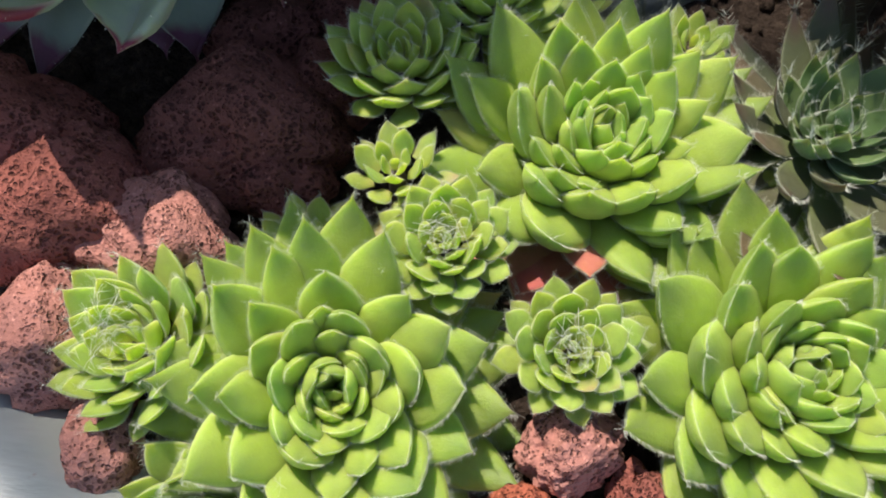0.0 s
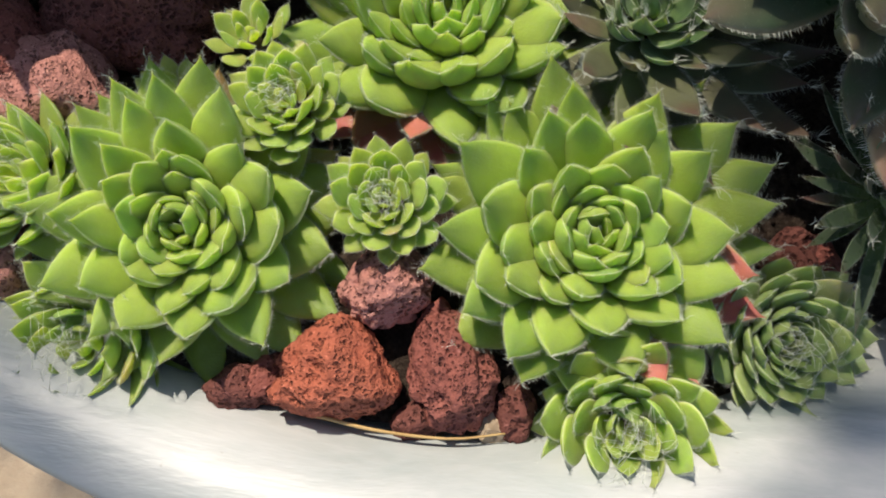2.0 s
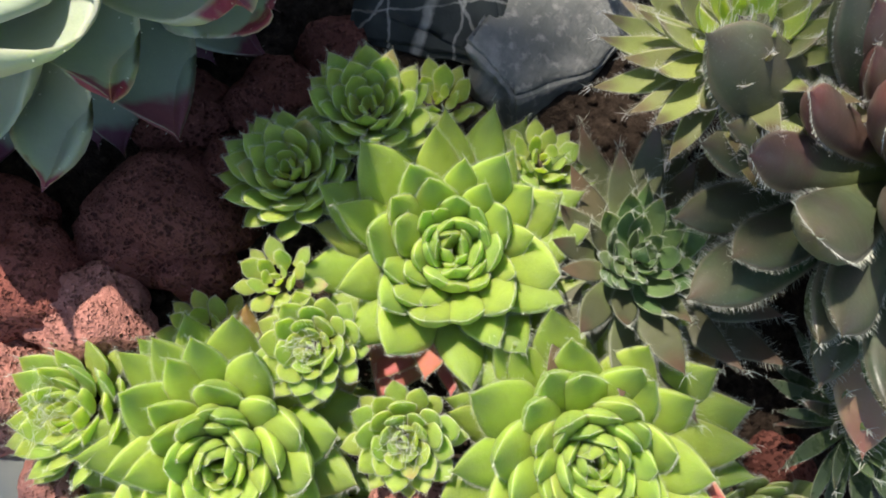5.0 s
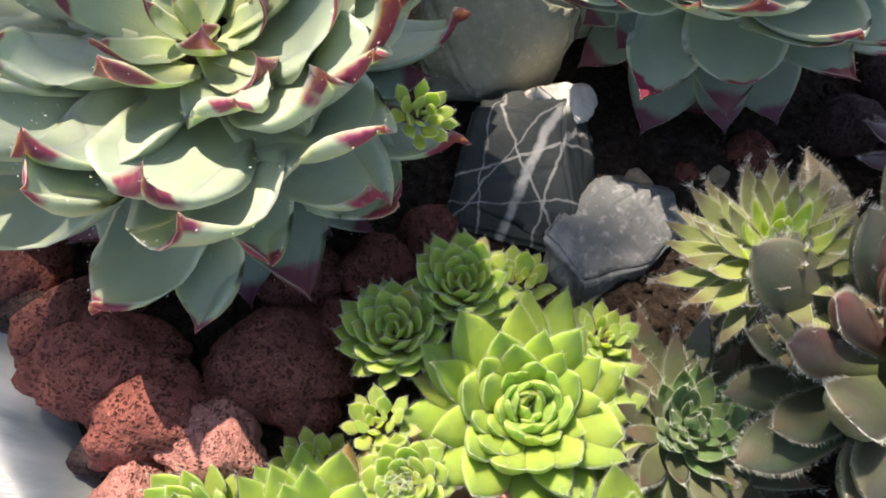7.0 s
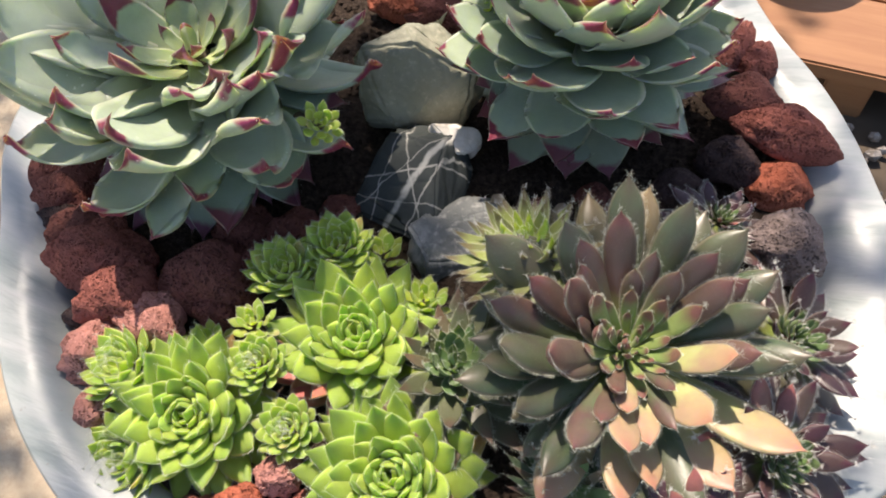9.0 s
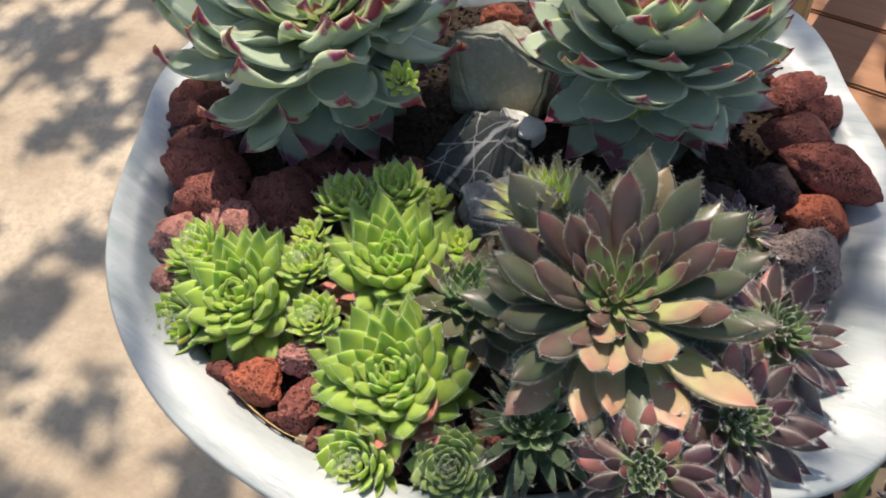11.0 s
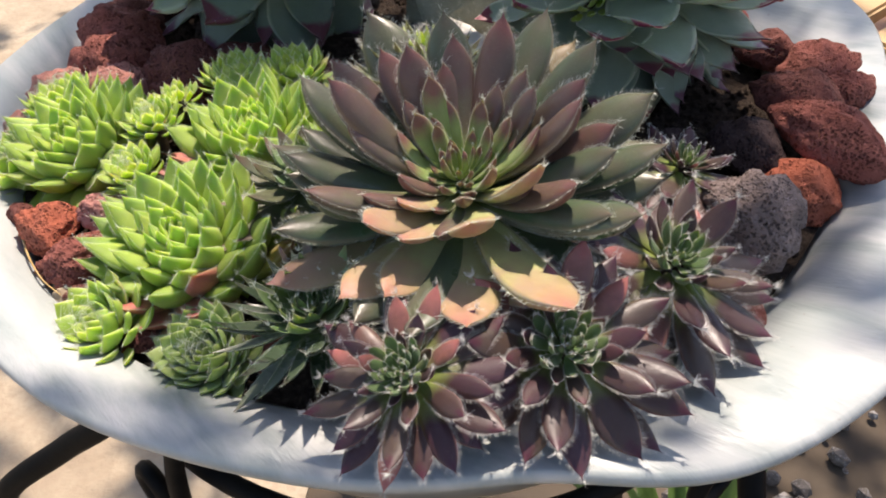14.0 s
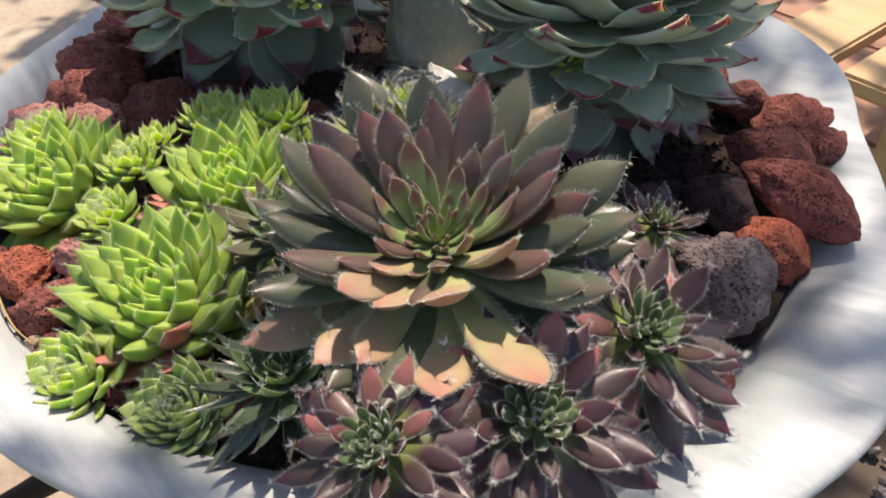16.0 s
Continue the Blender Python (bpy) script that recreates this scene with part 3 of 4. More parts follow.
    for k in range(tuft):
        way = Vector((math.cos(tipa) + r.uniform(-0.8, 0.5), r.uniform(-0.8, 0.8), math.sin(tipa) + r.uniform(-0.6, 0.8))).normalized()
        blade(Vector((tipx, r.uniform(-0.03, 0.03), tipz)), way, tuft_size * hair_length * r.uniform(1.0, 2.6), tuft_size * hair_width * 1.5)
    me = bpy.data.meshes.new(name)
    bm.to_mesh(me)
    bm.free()
    for m in mats:
        me.materials.append(m)
    for p in me.polygons:
        p.use_smooth = True
    return me, math.atan2(tipz, tipx), math.hypot(tipx, tipz)


def leaf_set(name, outline, width, thick, mats, hairs, hair_length, tuft=(0, 0, 0), bends=(0.30, 0.45, 0.70), cups=(0.10, 0.16, 0.22), hair=None, lift=0.25, hair_width=0.003, curls=(0, 0, 0), widths=(1, 1, 0.95), wave=0.035, plump=0.0, tuft_sizes=(1, 1, 1)):
    """Outer, middle and inner leaves of one kind of plant, three shapes of each."""
    made = []
    for ring in range(3):
        made.append([leaf_mesh(f"{name}_leaf", outline, width * widths[ring] * (0.92, 1.0, 1.1)[k], thick, bends[ring] * (0.75, 1.0, 1.3)[k], cups[ring], [mats[ring], hair or HAIR],
                               hairs, hair_length, tuft[ring], ring * 10 + k, lift=lift * (1, 0.8, 0.5)[ring], hair_width=hair_width, curl=curls[ring] * (0.4, 1.0, 1.5)[k], wave=wave, plump=plump * (1, 1, 0.6)[ring], tuft_size=tuft_sizes[ring]) for k in range(3)])
    return made


SPECIES = {
    "lime": leaf_set("lime", "spoon", 0.43, 0.16, (LIME_OLD, LIME, LIME_BUD), 280, 0.034, (5, 6, 6), bends=(0.28, 0.40, 0.42), cups=(-0.04, 0.0, 0.0), hair_width=0.0008, lift=0.30, widths=(1, 1.04, 1.22), plump=0.29),
    "blush": leaf_set("blush", "spoon", 0.47, 0.15, (BLUSH, BLUSH, BLUSH), 200, 0.034, (3, 4, 4), bends=(0.20, 0.30, 0.50), cups=(-0.02, 0.0, 0.04), hair_width=0.0011, lift=0.30, plump=0.15),
    "pup": leaf_set("pup", "round", 0.60, 0.12, (PUP, PUP, LIME_BUD), 150, 0.075, (8, 12, 16), bends=(0.35, 0.5, 0.65), cups=(0.0, 0.05, 0.15), hair_width=0.0011, lift=0.25, plump=0.17),
    "dusk": leaf_set("dusk", "round", 0.60, 0.12, (DUSK, DUSK, DUSK), 150, 0.075, (8, 12, 16), bends=(0.35, 0.5, 0.65), cups=(0.0, 0.05, 0.15), hair_width=0.0011, lift=0.25, plump=0.17),
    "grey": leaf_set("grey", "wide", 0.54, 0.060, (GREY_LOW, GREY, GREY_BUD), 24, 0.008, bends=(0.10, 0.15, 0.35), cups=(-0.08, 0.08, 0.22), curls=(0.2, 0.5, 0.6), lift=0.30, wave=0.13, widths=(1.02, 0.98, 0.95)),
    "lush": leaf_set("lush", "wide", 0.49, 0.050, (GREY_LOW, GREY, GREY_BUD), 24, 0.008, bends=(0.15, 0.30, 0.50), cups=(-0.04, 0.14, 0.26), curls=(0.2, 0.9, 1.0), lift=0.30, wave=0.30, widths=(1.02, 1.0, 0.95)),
    "brown": leaf_set("brown", "blade", 0.240, 0.095, (BROWN, BROWN_MID, BROWN_BUD), 190, 0.029, (3, 4, 12), bends=(0.15, 0.25, 0.4), cups=(0.0, 0.0, 0.05), plump=0.36, hair_width=0.0011, tuft_sizes=(0.7, 0.8, 1.5), lift=0.35, widths=(1, 0.97, 1.0)),
    "tan": leaf_set("tan", "blade", 0.29, 0.075, (TAN_LIT, TAN_LIT, TAN_LIT), 180, 0.036, (2, 8, 26), bends=(0.15, 0.25, 0.4), cups=(0.06, 0.06, 0.05), plump=0.16, hair_width=0.0011, lift=0.35, wave=0.10),
    "wine": leaf_set("wine", "taper", 0.315, 0.11, (WINE, WINE, WINE_BUD), 170, 0.060, (16, 40, 34), bends=(0.20, 0.30, 0.7), cups=(0.0, 0.0, 0.0), plump=0.20, hair=TUFT, hair_width=0.0014, widths=(1, 1, 0.92), tuft_sizes=(0.6, 0.95, 1.25)),
    "moss": leaf_set("moss", "long", 0.33, 0.09, (MOSS, MOSS, MOSS_BUD), 110, 0.050, (6, 10, 12), bends=(0.35, 0.45, 0.7), cups=(0.10, 0.12, 0.15), plump=0.10, tuft_sizes=(1, 1.2, 2.0), hair_width=0.0014, widths=(1, 1, 1.30)),
    "spike": leaf_set("spike", "long", 0.155, 0.055, (SPIKE, SPIKE, MOSS_BUD), 70, 0.022, (5, 8, 12), bends=(0.25, 0.35, 0.7), cups=(0.20, 0.22, 0.15), plump=0.05, tuft_sizes=(1, 1.6, 3.5), hair_width=0.0011, widths=(1, 1, 2.1)),
    "olive": leaf_set("olive", "long", 0.27, 0.09, (OLIVE, OLIVE, LIME_BUD), 120, 0.055, (8, 12, 14), bends=(0.3, 0.45, 0.8), cups=(0.14, 0.18, 0.22), hair=TUFT, hair_width=0.0012),
}


# per kind of plant: how far from the axis the leaf tips reach, how high they stand and where the leaves are rooted (height, distance), as shares
# of the radius, from the outermost leaf (0) to the innermost (1)
FORMS = {
    "lime": (((0, 1.0), (0.2, 0.94), (0.38, 0.78), (0.52, 0.58), (0.66, 0.38), (0.80, 0.23), (0.91, 0.12), (1, 0.02)), ((0, 0.18), (0.2, 0.48), (0.38, 0.70), (0.52, 0.78), (0.66, 0.78), (0.80, 0.74), (0.91, 0.70), (1, 0.66)), 0.38, 0.24),
    "pup": (((0, 1.0), (0.3, 0.88), (0.55, 0.62), (0.75, 0.38), (0.9, 0.20), (1, 0.03)), ((0, 0.22), (0.3, 0.58), (0.55, 0.73), (0.75, 0.73), (0.9, 0.64), (1, 0.58)), 0.26, 0.52),
    "dusk": (((0, 1.0), (0.3, 0.88), (0.55, 0.62), (0.75, 0.38), (0.9, 0.20), (1, 0.03)), ((0, 0.22), (0.3, 0.58), (0.55, 0.73), (0.75, 0.73), (0.9, 0.64), (1, 0.58)), 0.26, 0.52),
    "brown": (((0, 0.95), (0.13, 1.0), (0.27, 0.93), (0.40, 0.74), (0.52, 0.54), (0.62, 0.38), (0.72, 0.27), (0.86, 0.16), (1, 0.02)), ((0, 0.04), (0.13, 0.24), (0.27, 0.46), (0.40, 0.62), (0.52, 0.66), (0.62, 0.58), (0.72, 0.46), (0.86, 0.39), (1, 0.34)), 0.18, 0.10),
    "wine": (((0, 0.95), (0.18, 1.0), (0.30, 0.84), (0.40, 0.56), (0.48, 0.36), (0.7, 0.24), (0.88, 0.12), (1, 0.02)), ((0, -0.24), (0.18, 0.0), (0.30, 0.24), (0.40, 0.36), (0.46, 0.36), (0.7, 0.42), (1, 0.40)), 0.22, 0.18),
    "moss": (((0, 1.0), (0.15, 0.98), (0.32, 0.82), (0.46, 0.54), (0.54, 0.38), (0.78, 0.24), (1, 0.02)), ((0, -0.10), (0.15, 0.08), (0.32, 0.30), (0.46, 0.40), (0.54, 0.38), (0.78, 0.42), (1, 0.40)), 0.22, 0.18),
    "spike": (((0, 1.0), (0.2, 1.0), (0.38, 0.80), (0.5, 0.52), (0.60, 0.34), (0.8, 0.22), (1, 0.02)), ((0, 0.0), (0.2, 0.30), (0.38, 0.56), (0.5, 0.66), (0.60, 0.46), (0.8, 0.42), (1, 0.38)), 0.20, 0.14),
    "olive": (((0, 1.0), (0.3, 0.86), (0.6, 0.56), (0.8, 0.32), (1, 0.03)), ((0, 0.0), (0.3, 0.34), (0.6, 0.58), (0.8, 0.62), (1, 0.58)), 0.26, 0.2),
    "grey": (((0, 0.58), (0.2, 0.80), (0.42, 1.0), (0.6, 0.98), (0.78, 0.66), (0.9, 0.30), (1, 0.04)), ((0, -0.64), (0.2, -0.38), (0.42, -0.02), (0.6, 0.42), (0.78, 0.72), (0.9, 0.58), (1, 0.36)), 0.20, 0.42),
    "lush": (((0, 0.60), (0.2, 0.80), (0.44, 1.0), (0.60, 1.0), (0.76, 0.80), (0.90, 0.40), (1, 0.05)), ((0, -0.74), (0.2, -0.48), (0.44, -0.06), (0.58, 0.44), (0.74, 0.74), (0.88, 0.56), (1, 0.28)), 0.16, 0.34),
}


def rosette(kind, label, eye, R, count, lean=(0, 0), turn=0.0, seed=1, group="houseleeks in the bowl", wide=1.0, foot=None, cut=(0.42, 0.74), rise=1.0, loll=0.14, wild=0.07, web=0, short=(0, 0), tinted=None, slump=(0, 0)):
    """A rosette of spiralling leaves. eye: the top of its heart. R: its radius. lean: degrees by which its axis leans
    towards +x and +y. short: the way in which its leaves are shorter, and by how much; slump: the way in which they
    hang lower. tinted: the way in which leaves of another tint lie, half their spread, their first and last share, kind
    and likelihood.
    """
    r = random.Random(seed)
    reaches, heights, tall, base = FORMS[kind]
    axis = Vector((math.tan(radians(lean[0])), math.tan(radians(lean[1])), 1)).normalized()
    origin = Vector(eye) - axis * heights[-1][1] * R * rise
    thing = tagged(new("houseleek"), label, "succulent", group)
    thing.matrix_world = Matrix.Translation(origin) @ Vector((0, 0, 1)).rotation_difference(axis).to_matrix().to_4x4()
    sets = SPECIES[kind]
    for i in range(count):
        k = i / (count - 1)
        phi = turn + i * 137.508 + r.uniform(-5, 5)
        loose = 1 - 0.7 * k
        tip_r = R * float(np.interp(k, *zip(*reaches))) * (1 + r.uniform(-wild, wild) * loose) * (1 - short[1] * loose * max(0.0, math.cos(radians(phi - short[0]))))
        tip_z = R * rise * (float(np.interp(k, *zip(*heights))) + r.uniform(-wild, wild) * 1.3 * loose)
        tip_z -= R * slump[1] * float(np.interp(k, (0, 0.2, 0.4, 0.75, 1), (0.25, 0.4, 1.0, 0.8, 0))) * max(0.0, math.cos(radians(phi - slump[0])))
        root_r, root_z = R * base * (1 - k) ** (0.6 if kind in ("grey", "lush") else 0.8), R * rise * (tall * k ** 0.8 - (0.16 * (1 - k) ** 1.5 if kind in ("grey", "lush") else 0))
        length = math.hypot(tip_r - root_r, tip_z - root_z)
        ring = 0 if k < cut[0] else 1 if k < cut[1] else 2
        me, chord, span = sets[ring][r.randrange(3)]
        if tinted and tinted[2] < k < tinted[3] and math.cos(radians(phi - tinted[0])) > math.cos(radians(tinted[1])) and r.random() < tinted[5]:
            me, chord, span = SPECIES[tinted[4]][ring][r.randrange(3)]
        ob = new("leaf", me)
        ob.parent = thing
        size = length / span
        w = wide * r.uniform(0.92, 1.08) * size
        slope = math.degrees(math.atan2(tip_z - root_z, tip_r - root_r) - chord)
        roll = Euler((r.uniform(-loll, loll) * loose, r.uniform(-0.6, 0.6) * loll * loose, r.uniform(-0.5, 0.5) * loll)).to_matrix().to_4x4()
        ob.matrix_basis = pose(root_r * math.cos(radians(phi)), root_r * math.sin(radians(phi)), root_z, 0, -slope, phi) @ roll @ Matrix.Diagonal((size, w, w, 1))
    bm = bmesh.new()
    local = thing.matrix_world.inverted()
    ground_z = soil_height(origin.x, origin.y) - 0.012
    end = local @ (foot and Vector(foot) or Vector((origin.x - axis.x * 0.01, origin.y - axis.y * 0.01, min(ground_z, origin.z - 0.006))))
    tube(bm, [end, end.lerp(Vector((0, 0, 0)), 0.5), Vector((0, 0, 0)), Vector((0, 0, tall * R * rise * 0.6)), Vector((0, 0, tall * R * rise * 0.98))], max(0.003, min(base, 0.26) * 0.6 * R), 10, 0.35)
    part("stem", bm, STEM, thing)
    if web:
        # fine cobweb hairs strung between the leaf tips of the heart
        bm = bmesh.new()
        for k in range(web):
            a, b = (Vector((q * math.cos(p), q * math.sin(p), R * rise * float(np.interp(1 - 0.5 * q / (0.62 * R), *zip(*heights))) + 0.02 * R)) for p, q in ((r.uniform(0, 6.3), R * r.uniform(0.05, 0.46)) for _ in range(2)))
            b = a.lerp(b, 0.55)
            tube(bm, [a, a.lerp(b, 0.5) + Vector((0, 0, R * r.uniform(0.0, 0.08))), b], 0.00004, 3)
        part("cobweb_hairs", bm, HAIR, thing, "fine white cobweb hairs")
    return thing


LIME_LABEL = "lime green hairy houseleek rosette with fat pointed leaves"
rosette("lime", LIME_LABEL, (-0.056, -0.143, 0.544), 0.0400, 84, (7, -17), seed=3, turn=20, loll=0.30, wild=0.09, tinted=(180, 60, -1, 0.10, "blush", 0.4))
rosette("lime", "large lime green houseleek rosette with a reddish lower leaf", (0.033, -0.138, 0.545), 0.0430, 92, (0, -12), seed=4, turn=100, loll=0.26, wild=0.08, tinted=(-80, 75, -1, 0.32, "blush", 0.55))
rosette("lime", "lime green houseleek rosette with brown-tinged lower leaves", (-0.0035, -0.088, 0.550), 0.0415, 88, (0, -8), seed=5, turn=60, loll=0.30, wild=0.09, tinted=(-125, 45, -1, 0.32, "blush", 0.7))
PUP_LABEL = "small pale green houseleek pup, tightly closed and hairy"
rosette("pup", PUP_LABEL, (-0.013, -0.135, 0.545), 0.0152, 38, (0, -14), seed=6, web=70)
rosette("pup", PUP_LABEL, (-0.037, -0.114, 0.548), 0.0152, 38, (-5, -8), seed=7, web=70)
rosette("pup", "tiny yellow-green houseleek pup with starry leaves", (-0.047, -0.097, 0.547), 0.0120, 20, (-5, 0), seed=8)
rosette("pup", "pale green houseleek pup leaning outwards over the stones", (-0.098, -0.132, 0.540), 0.0205, 46, (-18, -6), seed=9, web=70)
rosette("pup", "pale green hairy houseleek pup at the bowl's edge", (-0.079, -0.168, 0.529), 0.0225, 50, (-10, -26), seed=10, web=70)
rosette("pup", "hairy green houseleek pup hanging over the rim", (0.041, -0.178, 0.530), 0.0220, 48, (-6, -28), seed=12, web=70)
rosette("dusk", "neat grey-green houseleek pup with tightly packed leaves", (0.077, -0.156, 0.530), 0.0200, 66, (8, -24), seed=13, web=70)
rosette("pup", "small deep green houseleek pup beside the slate", (-0.027, -0.051, 0.552), 0.0190, 44, (0, 0), seed=14)
rosette("pup", "small deep green houseleek pup beside the slate", (-0.047, -0.068, 0.549), 0.0190, 44, (-6, 0), seed=15)
rosette("pup", "tiny pale green houseleek pup between bigger ones", (0.019, -0.061, 0.545), 0.0125, 20, (5, 5), seed=16)
rosette("pup", "tiny dark green houseleek pup among bigger rosettes", (-0.065, -0.109, 0.538), 0.0130, 20, (0, 5), seed=17)
rosette("pup", "tiny dark green houseleek pup among bigger rosettes", (-0.010, -0.044, 0.543), 0.0130, 20, (0, 5), seed=18)

rosette("brown", "very large bronze-brown houseleek with long pointed ciliate leaves", (0.106, -0.071, 0.578), 0.0650, 104, (5, -10), seed=21, turn=40, cut=(0.40, 0.66), loll=0.40, wild=0.13, tinted=(-52, 52, 0.16, 0.62, "tan", 0.70), slump=(-48, 0.20))
WINE_LABEL = "wine-red houseleek with white-tufted leaf tips and a green heart"
rosette("wine", WINE_LABEL, (0.148, -0.129, 0.562), 0.0295, 64, (8, -24), seed=22, cut=(0.24, 0.56), loll=0.3, wild=0.11)
rosette("wine", WINE_LABEL, (0.171, -0.089, 0.562), 0.0355, 64, (20, -16), seed=23, cut=(0.24, 0.56), loll=0.3, wild=0.11)
rosette("wine", "wine-red houseleek with a bright green heart", (0.169, -0.037, 0.562), 0.0375, 54, (18, -4), seed=24, cut=(0.24, 0.56), loll=0.3, wild=0.11)
MOSS_LABEL = "dark green houseleek with hairy leaf edges and brownish tips"
rosette("moss", MOSS_LABEL, (0.043, -0.088, 0.556), 0.0430, 64, (4, 2), short=(180, 0.40), seed=25, cut=(0.3, 0.5), loll=0.3, wild=0.10)
rosette("spike", "dark green houseleek with narrow pale-edged spiky leaves", (0.098, -0.126, 0.549), 0.0365, 78, (2, -10), short=(190, 0.36), seed=26, cut=(0.3, 0.5), loll=0.3, wild=0.10)
rosette("olive", "olive green houseleek with spiky fringed leaves", (0.055, -0.045, 0.591), 0.0340, 62, (-12, 4), seed=27)
rosette("wine", "small dark brown houseleek with fringed leaves", (0.131, 0.018, 0.552), 0.0280, 40, (8, 6), seed=28)

GREY_LABEL = "tall blue-green houseleek with burgundy-tipped leaves"
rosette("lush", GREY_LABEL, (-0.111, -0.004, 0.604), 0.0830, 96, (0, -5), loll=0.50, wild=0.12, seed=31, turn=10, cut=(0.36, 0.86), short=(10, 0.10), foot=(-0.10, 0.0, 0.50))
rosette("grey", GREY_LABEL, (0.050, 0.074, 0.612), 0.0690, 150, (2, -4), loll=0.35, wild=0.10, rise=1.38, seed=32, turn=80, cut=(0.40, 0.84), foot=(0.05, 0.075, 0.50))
rosette("pup", "small yellow-green offset on the side of the tall houseleek", (-0.042, -0.020, 0.590), 0.0110, 20, (20, -20), seed=33, foot=(-0.06, -0.01, 0.575))
rosette("pup", "small yellow-green offset on the side of the tall houseleek", (0.061, 0.035, 0.582), 0.0110, 20, (5, -30), seed=34, foot=(0.057, 0.06, 0.565))
rosette("pup", "small yellow-green offset on the side of the tall houseleek", (0.002, 0.065, 0.596), 0.0110, 20, (-30, -10), seed=35, foot=(0.03, 0.07, 0.575))


# ---- stones ----


def lava_stone(at, size, turn=(0, 0, 0), kind=1, seed=1, level=4, label=""):
    bm = bmesh.new()
    bmesh.ops.create_icosphere(bm, subdivisions=level, radius=1.0)
    off = Vector((seed * 3.7, seed * 1.3, seed * 2.1))
    mean = (size[0] + size[1] + size[2]) / 3
    for v in bm.verts:
        p = v.co.copy()
        n = p.normalized()
        f = 1 + 0.28 * noise.noise(p * 1.0 + off) + 0.22 * noise.noise(p * 2.3 + off) + 0.12 * noise.noise(p * 4.6 + off)
        q = p * 5.5 + off
        d = noise.voronoi(q)[0]
        f -= 0.05 * max(0.0, 1 - d[0] / 0.36) * (0.5 + 0.8 * noise.noise(p * 1.7 - off))
        if level > 4:
            d = noise.voronoi(p * 13 + off)[0]
            f -= 0.035 * max(0.0, 1 - d[0] / 0.42)
        f += 0.08 - 0.14 * abs(noise.noise(p * 2.8 - off)) - 0.11 * abs(noise.noise(p * 6.1 + off)) + 0.035 * noise.noise(p * 11 + off)
        s = n * f
        for cut in ((0.7, 0.3, 0.5), (-0.6, 0.5, 0.4), (0.2, -0.8, 0.3), (-0.3, -0.4, -0.8), (0.5, 0.6, -0.6)):
            c = Vector(cut).normalized()
            over = s.dot(c) - 0.74
            if over > 0:
                s -= c * over * 0.6
        v.co = Vector((s.x * size[0], s.y * size[1], s.z * size[2]))
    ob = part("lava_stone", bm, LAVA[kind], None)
    words = ("rough orange-red lava stone with small pores", "porous red lava stone", "pinkish porous lava stone full of holes", "red lava stone toned darker for shade, with a crumbly face", "small blackish lava stone", "grey-brown pitted lava stone")[kind]
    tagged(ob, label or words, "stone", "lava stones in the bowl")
    ob.matrix_world = pose(*at, *turn)
    return ob


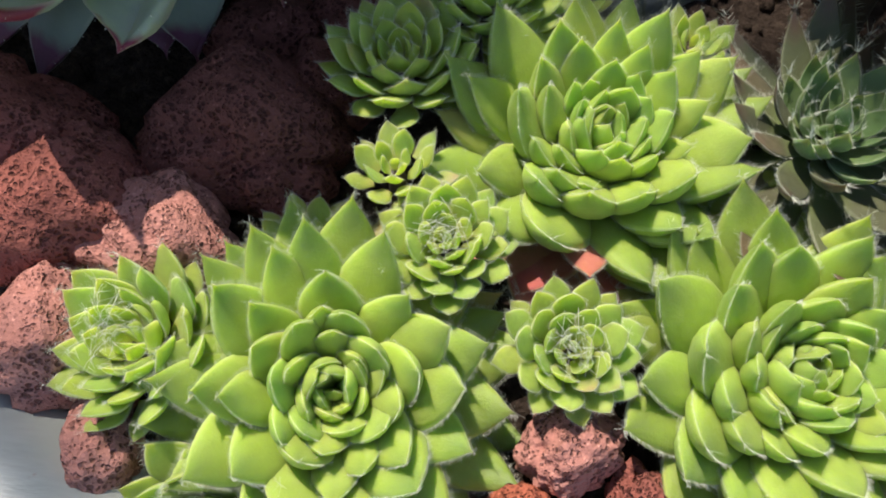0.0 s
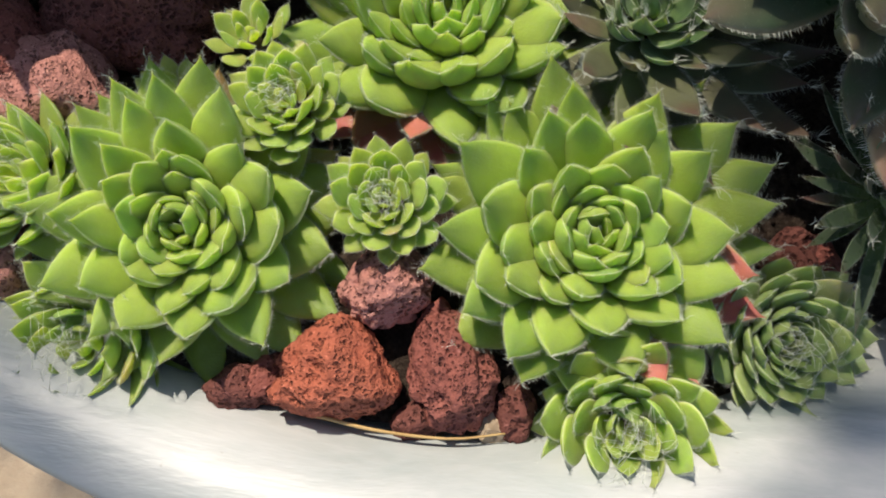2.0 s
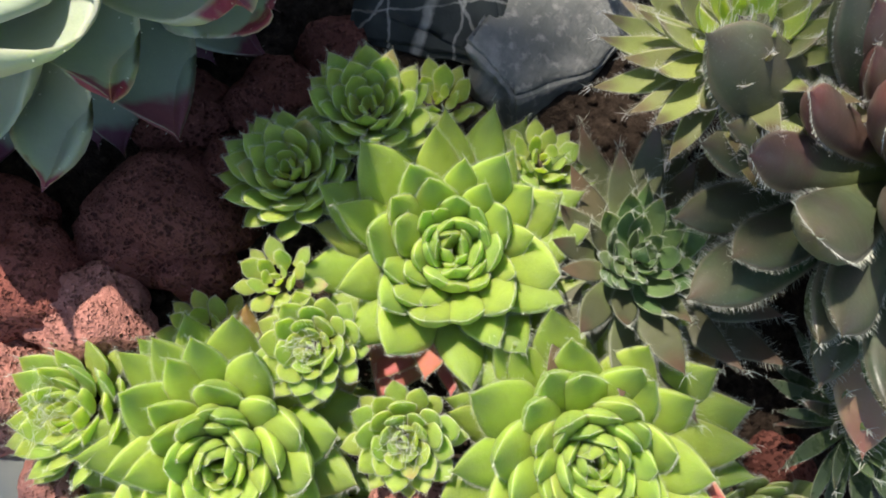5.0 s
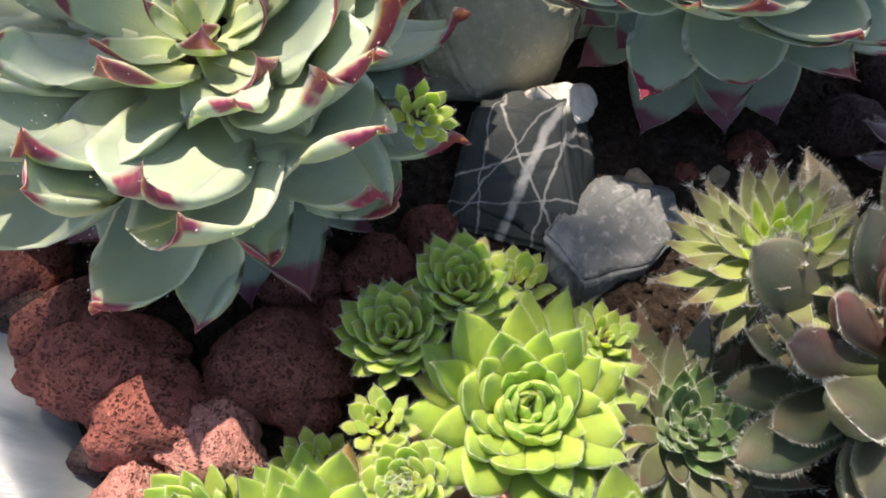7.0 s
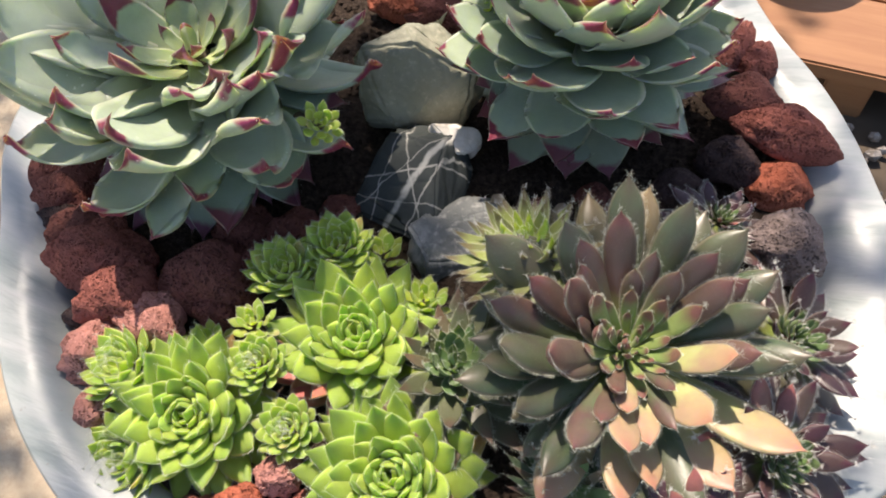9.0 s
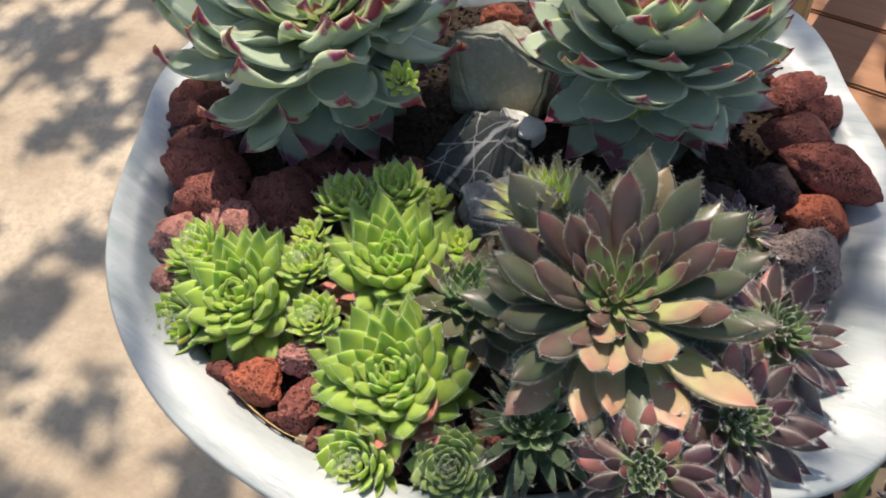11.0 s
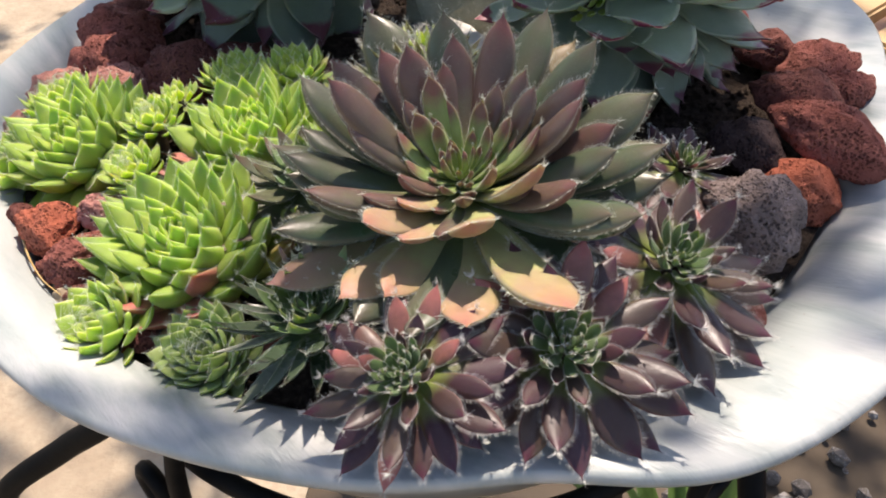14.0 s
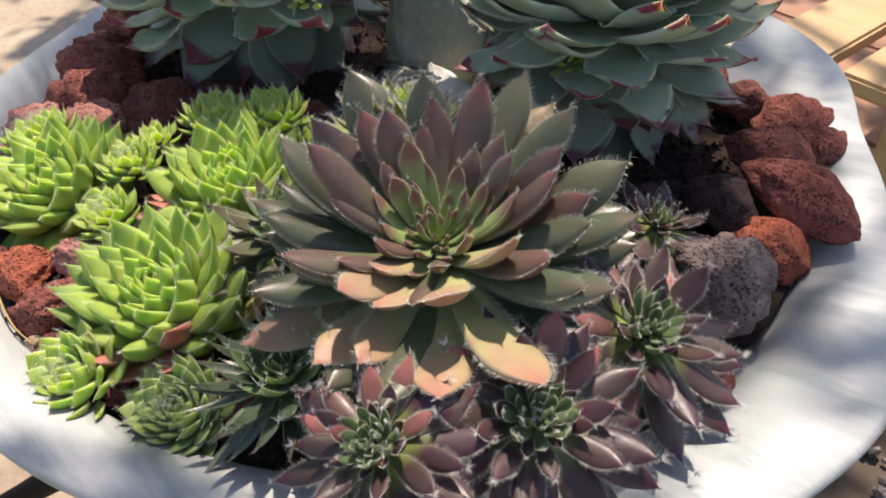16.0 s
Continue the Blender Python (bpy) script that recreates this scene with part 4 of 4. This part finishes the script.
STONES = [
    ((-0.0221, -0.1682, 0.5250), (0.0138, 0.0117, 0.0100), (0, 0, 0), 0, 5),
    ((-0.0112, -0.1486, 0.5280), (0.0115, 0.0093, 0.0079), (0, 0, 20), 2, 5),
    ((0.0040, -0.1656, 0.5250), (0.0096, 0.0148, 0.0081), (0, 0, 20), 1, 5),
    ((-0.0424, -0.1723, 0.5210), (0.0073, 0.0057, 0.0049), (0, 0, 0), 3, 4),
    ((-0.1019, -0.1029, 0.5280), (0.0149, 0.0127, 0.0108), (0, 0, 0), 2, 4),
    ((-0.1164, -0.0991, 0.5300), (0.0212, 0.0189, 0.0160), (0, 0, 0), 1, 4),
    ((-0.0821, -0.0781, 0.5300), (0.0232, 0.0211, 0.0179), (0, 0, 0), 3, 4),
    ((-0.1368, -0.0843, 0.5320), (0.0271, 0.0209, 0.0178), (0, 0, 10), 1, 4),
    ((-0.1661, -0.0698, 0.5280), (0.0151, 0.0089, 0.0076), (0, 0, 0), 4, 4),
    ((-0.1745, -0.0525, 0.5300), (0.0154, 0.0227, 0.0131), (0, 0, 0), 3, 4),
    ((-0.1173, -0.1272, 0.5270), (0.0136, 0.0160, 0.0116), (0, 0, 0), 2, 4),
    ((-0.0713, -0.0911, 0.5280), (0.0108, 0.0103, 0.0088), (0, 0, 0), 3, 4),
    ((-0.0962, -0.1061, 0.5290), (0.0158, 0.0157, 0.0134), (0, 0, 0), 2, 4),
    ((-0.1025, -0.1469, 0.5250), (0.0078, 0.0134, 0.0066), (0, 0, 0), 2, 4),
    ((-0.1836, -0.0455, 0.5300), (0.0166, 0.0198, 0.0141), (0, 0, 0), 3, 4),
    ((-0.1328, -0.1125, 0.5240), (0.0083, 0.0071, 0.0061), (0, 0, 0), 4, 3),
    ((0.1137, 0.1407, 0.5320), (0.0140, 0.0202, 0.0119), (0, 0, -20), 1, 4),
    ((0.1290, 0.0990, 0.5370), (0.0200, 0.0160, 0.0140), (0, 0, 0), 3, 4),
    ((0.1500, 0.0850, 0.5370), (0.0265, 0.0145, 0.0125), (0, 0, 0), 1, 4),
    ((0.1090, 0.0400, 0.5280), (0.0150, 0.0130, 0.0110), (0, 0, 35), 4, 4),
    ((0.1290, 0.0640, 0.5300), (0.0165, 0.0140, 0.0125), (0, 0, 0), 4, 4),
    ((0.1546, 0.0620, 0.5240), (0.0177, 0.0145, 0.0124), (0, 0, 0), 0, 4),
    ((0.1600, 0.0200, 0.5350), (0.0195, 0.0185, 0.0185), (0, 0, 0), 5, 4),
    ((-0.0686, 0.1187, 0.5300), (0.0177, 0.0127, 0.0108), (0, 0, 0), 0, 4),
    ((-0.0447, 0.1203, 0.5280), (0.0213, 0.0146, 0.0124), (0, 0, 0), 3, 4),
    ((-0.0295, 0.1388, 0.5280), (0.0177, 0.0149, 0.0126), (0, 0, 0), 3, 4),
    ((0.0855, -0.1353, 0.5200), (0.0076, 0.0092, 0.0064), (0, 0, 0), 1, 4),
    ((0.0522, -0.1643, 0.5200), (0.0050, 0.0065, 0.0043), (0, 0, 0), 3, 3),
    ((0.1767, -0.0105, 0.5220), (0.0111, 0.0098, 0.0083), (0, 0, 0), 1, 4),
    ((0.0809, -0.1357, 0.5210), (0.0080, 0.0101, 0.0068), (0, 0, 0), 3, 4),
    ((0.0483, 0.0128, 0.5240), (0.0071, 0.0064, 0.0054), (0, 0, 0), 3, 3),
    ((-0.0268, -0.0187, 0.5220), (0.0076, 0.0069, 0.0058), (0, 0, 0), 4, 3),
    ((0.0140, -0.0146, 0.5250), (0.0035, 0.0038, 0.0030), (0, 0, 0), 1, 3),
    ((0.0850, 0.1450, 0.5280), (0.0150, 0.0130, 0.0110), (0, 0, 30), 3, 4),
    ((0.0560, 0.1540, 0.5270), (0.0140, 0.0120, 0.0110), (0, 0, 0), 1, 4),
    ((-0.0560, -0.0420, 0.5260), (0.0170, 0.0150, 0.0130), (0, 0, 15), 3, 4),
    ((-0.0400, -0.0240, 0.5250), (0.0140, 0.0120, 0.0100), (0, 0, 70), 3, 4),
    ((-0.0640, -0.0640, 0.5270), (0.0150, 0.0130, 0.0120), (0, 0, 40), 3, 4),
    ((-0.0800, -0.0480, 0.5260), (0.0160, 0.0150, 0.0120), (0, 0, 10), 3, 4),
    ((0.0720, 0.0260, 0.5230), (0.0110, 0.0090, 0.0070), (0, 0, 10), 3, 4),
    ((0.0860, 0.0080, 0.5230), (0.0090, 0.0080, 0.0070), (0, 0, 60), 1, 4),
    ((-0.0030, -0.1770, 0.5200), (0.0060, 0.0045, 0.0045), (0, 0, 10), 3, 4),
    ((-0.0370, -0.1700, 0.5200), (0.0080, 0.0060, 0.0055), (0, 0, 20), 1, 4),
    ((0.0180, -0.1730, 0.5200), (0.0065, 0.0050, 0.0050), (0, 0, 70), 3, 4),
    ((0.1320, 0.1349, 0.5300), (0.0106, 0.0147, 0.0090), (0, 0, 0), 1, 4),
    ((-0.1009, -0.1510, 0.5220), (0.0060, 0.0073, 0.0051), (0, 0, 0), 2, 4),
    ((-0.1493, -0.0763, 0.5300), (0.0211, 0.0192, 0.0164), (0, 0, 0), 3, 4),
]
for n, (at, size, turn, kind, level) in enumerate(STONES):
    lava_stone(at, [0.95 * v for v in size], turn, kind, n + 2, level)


def rock(name, at, size, turn, mats, seed, label, planes=11, veins=None):
    """An angular stone: a ball cut by planes, with slightly rounded edges."""
    r = random.Random(seed)
    bm = bmesh.new()
    bmesh.ops.create_cube(bm, size=2.0)
    for k in range(planes):
        n = Vector((r.gauss(0, 1), r.gauss(0, 1), r.gauss(0, 0.7))).normalized()
        cutg = bmesh.ops.bisect_plane(bm, geom=bm.verts[:] + bm.edges[:] + bm.faces[:], plane_co=n * r.uniform(0.72, 1.0), plane_no=n, clear_outer=True)
        bmesh.ops.contextual_create(bm, geom=[e for e in cutg["geom_cut"] if isinstance(e, bmesh.types.BMEdge)])
    bmesh.ops.bevel(bm, geom=bm.edges[:], offset=0.05, segments=2, affect="EDGES")
    bmesh.ops.triangulate(bm, faces=bm.faces[:])
    for k in range(3):
        bmesh.ops.subdivide_edges(bm, edges=bm.edges[:], cuts=1, use_grid_fill=True)
    for v in bm.verts:
        p = v.co + Vector((seed, 0, 0))
        v.co += v.co.normalized() * (0.09 * noise.noise(p * 1.6) + 0.05 * noise.noise(p * 4) + 0.025 * noise.noise(p * 9))
        v.co = Vector((v.co.x * size[0], v.co.y * size[1], v.co.z * size[2]))
    ob = part(name, bm, mats, None)
    tagged(ob, label, "stone", "ornamental stones in the bowl")
    ob.matrix_world = pose(*at, *turn)
    return ob


rock("slate_stone", (-0.008, 0.000, 0.529), (0.024, 0.034, 0.015), (32, -6, -10), SLATE, 3, "dark slate stone with fine white quartz veins")
rock("quartz_lump", (0.000, 0.027, 0.538), (0.0130, 0.0095, 0.0120), (20, 10, 30), QUARTZ, 8, "small lump of white quartz on the slate")
rock("grey_stone", (0.023, -0.014, 0.524), (0.036, 0.017, 0.013), (10, 12, 56), GREYROCK, 5, "pale grey wedge-shaped stone with a whitish face")
rock("greenish_stone", (-0.026, 0.052, 0.540), (0.036, 0.024, 0.040), (10, 0, 20), BEIGE, 12, "mottled grey-green stone between the tall houseleeks", 26)
for n, (x, y, z, r) in enumerate(((-0.070, -0.084, 0.5375, 0.0035), (0.004, -0.1735, 0.5185, 0.0032), (0.0125, -0.1755, 0.5185, 0.0036), (0.0265, -0.173, 0.5185, 0.0028), (0.030, 0.005, 0.527, 0.004), (0.060, 0.012, 0.524, 0.004))):
    rock("pebble", (x, y, z), (r * 1.3, r, r * 0.8), (n * 31, n * 17, n * 57), QUARTZ if n == 0 else TAN, 20 + n, "tiny pale pebble lying between the lava stones", 7)

bm = bmesh.new()
tube(bm, curve_points([(-0.028, -0.1770, 0.5230), (-0.012, -0.1798, 0.5234), (0.004, -0.1805, 0.5236), (0.016, -0.1785, 0.5230)], 8), 0.0005, 6, 0.5)
tagged(part("straw", bm, STRAW, None), "dry yellow straw lying along the bowl's edge", "straw")

# ---- the unseen tree overhead, whose leaves throw the dappled shade ----
tree = tagged(new("tree"), "unseen leafy tree overhead casting dappled shade", "tree")
BARK = plain_material("bark", (0.05, 0.04, 0.03), (0.12, 0.095, 0.07), 30, 0.9, 0.8)
CROWN = plain_material("tree_leaf", (0.04, 0.08, 0.02), (0.08, 0.13, 0.03), 8, 0.6, 0.1)
hub = SUN_WAY * 2.2 + Vector((-0.5, 0.1, RIM_Z))
trunk_foot = Vector((-2.6, 2.6, -0.02))
bm = bmesh.new()
tube(bm, curve_points([trunk_foot, trunk_foot + Vector((0.05, 0.02, 0.9)), trunk_foot + Vector((0.2, -0.1, 1.8)), trunk_foot + Vector((0.5, -0.4, 2.5))], 8), 0.11, 14, 0.55)
part("trunk", bm, BARK, tree)
for k, (dx, dy, dz) in enumerate(((0.2, -0.3, 0.1), (1.3, 0.6, 0.25), (-0.7, -0.9, 0.0), (0.9, -0.9, 0.15), (1.8, -0.2, 0.2))):
    bm = bmesh.new()
    a, b = trunk_foot + Vector((0.5, -0.4, 2.45)), hub + Vector((dx, dy, dz + 0.2))
    tube(bm, curve_points([a, a.lerp(b, 0.35) + Vector((0, 0, 0.25)), a.lerp(b, 0.7) + Vector((0.1, 0, 0.22)), b], 8), 0.016, 8, 0.3)
    part("limb", bm, BARK, tree)
bm = bmesh.new()
rng = random.Random(77)
STEP = 0.10
# gaps in the crown, set to light chosen plants, by where their light falls on the bowl: x, y and half widths
GAPS = ((-0.040, -0.165, 0.125, 0.105), (0.150, -0.102, 0.058, 0.036), (0.202, -0.034, 0.030, 0.034), (0.026, -0.042, 0.018, 0.014), (0.008, 0.030, 0.024, 0.026), (-0.168, -0.105, 0.020, 0.025), (0.080, 0.034, 0.045, 0.036))
for gx in range(-27, 13):
    for gy in range(-20, 17):
        x, y = gx * STEP + rng.uniform(-0.045, 0.045), gy * STEP + rng.uniform(-0.045, 0.045)
        beyond = ((x + 0.75) / 2.05) ** 2 + ((y + 0.2) / 1.9) ** 2 > 1 + 0.3 * noise.noise(Vector((x * 2.0, y * 2.0, 7.0)))
        thick = (0.46 if x > -0.25 else 0.66) + 0.75 * noise.noise(Vector((x * 5.2, y * 5.2, 2.0)))
        if math.hypot(x, y) < 0.3:
            # thicker clumps placed to shade chosen parts of the bowl
            thick = max(thick, 0.97 if 0.05 < x < 0.25 and -0.24 < y < -0.01 or -0.24 < x < 0.06 and -0.06 < y < 0.16 or x > 0.10 and y > -0.02 else 0.68)
        deep = x > 0.048 and -0.12 < y < -0.03 and x < 0.11
        if not deep and any(((x - cx) / a) ** 2 + ((y - cy) / b) ** 2 < 1 for cx, cy, a, b in GAPS):
            continue
        if rng.random() > thick:
            continue
        at = Vector((x, y, RIM_Z)) + SUN_WAY * rng.uniform(1.9, 2.5)
        for k in range(40 if x < -0.25 else 34 if 0.095 < x < 0.27 and -0.26 < y < -0.11 else 17):
            m = Matrix.Translation(at + Vector((rng.gauss(0, 0.030 if x > -0.25 else 0.025), rng.gauss(0, 0.030 if x > -0.25 else 0.025), rng.gauss(0, 0.03)))) @ Euler((rng.uniform(-0.9, 0.9), rng.uniform(-0.9, 0.9), rng.uniform(0, 6.3))).to_matrix().to_4x4()
            fall = m.translation - SUN_WAY * ((m.translation.z - RIM_Z) / SUN_WAY.z)
            if any(((fall.x - cx) / a) ** 2 + ((fall.y - cy) / b) ** 2 < 0.8 for cx, cy, a, b in GAPS):
                continue
            l, w = rng.uniform(0.018, 0.030), rng.uniform(0.009, 0.014)
            if beyond:
                continue
            vs = [bm.verts.new(m @ Vector(p)) for p in ((-l, 0, 0), (-0.2 * l, -w, 0.003), (l, 0, 0), (-0.2 * l, w, 0.003), (0, 0, -0.003))]
            for p, q in ((0, 1), (1, 2), (2, 3), (3, 0)):
                bm.faces.new((vs[p], vs[q], vs[4]))
crown = part("crown", bm, CROWN, tree, "loose clumps of small green leaves")
crown["kind"] = "stuff"
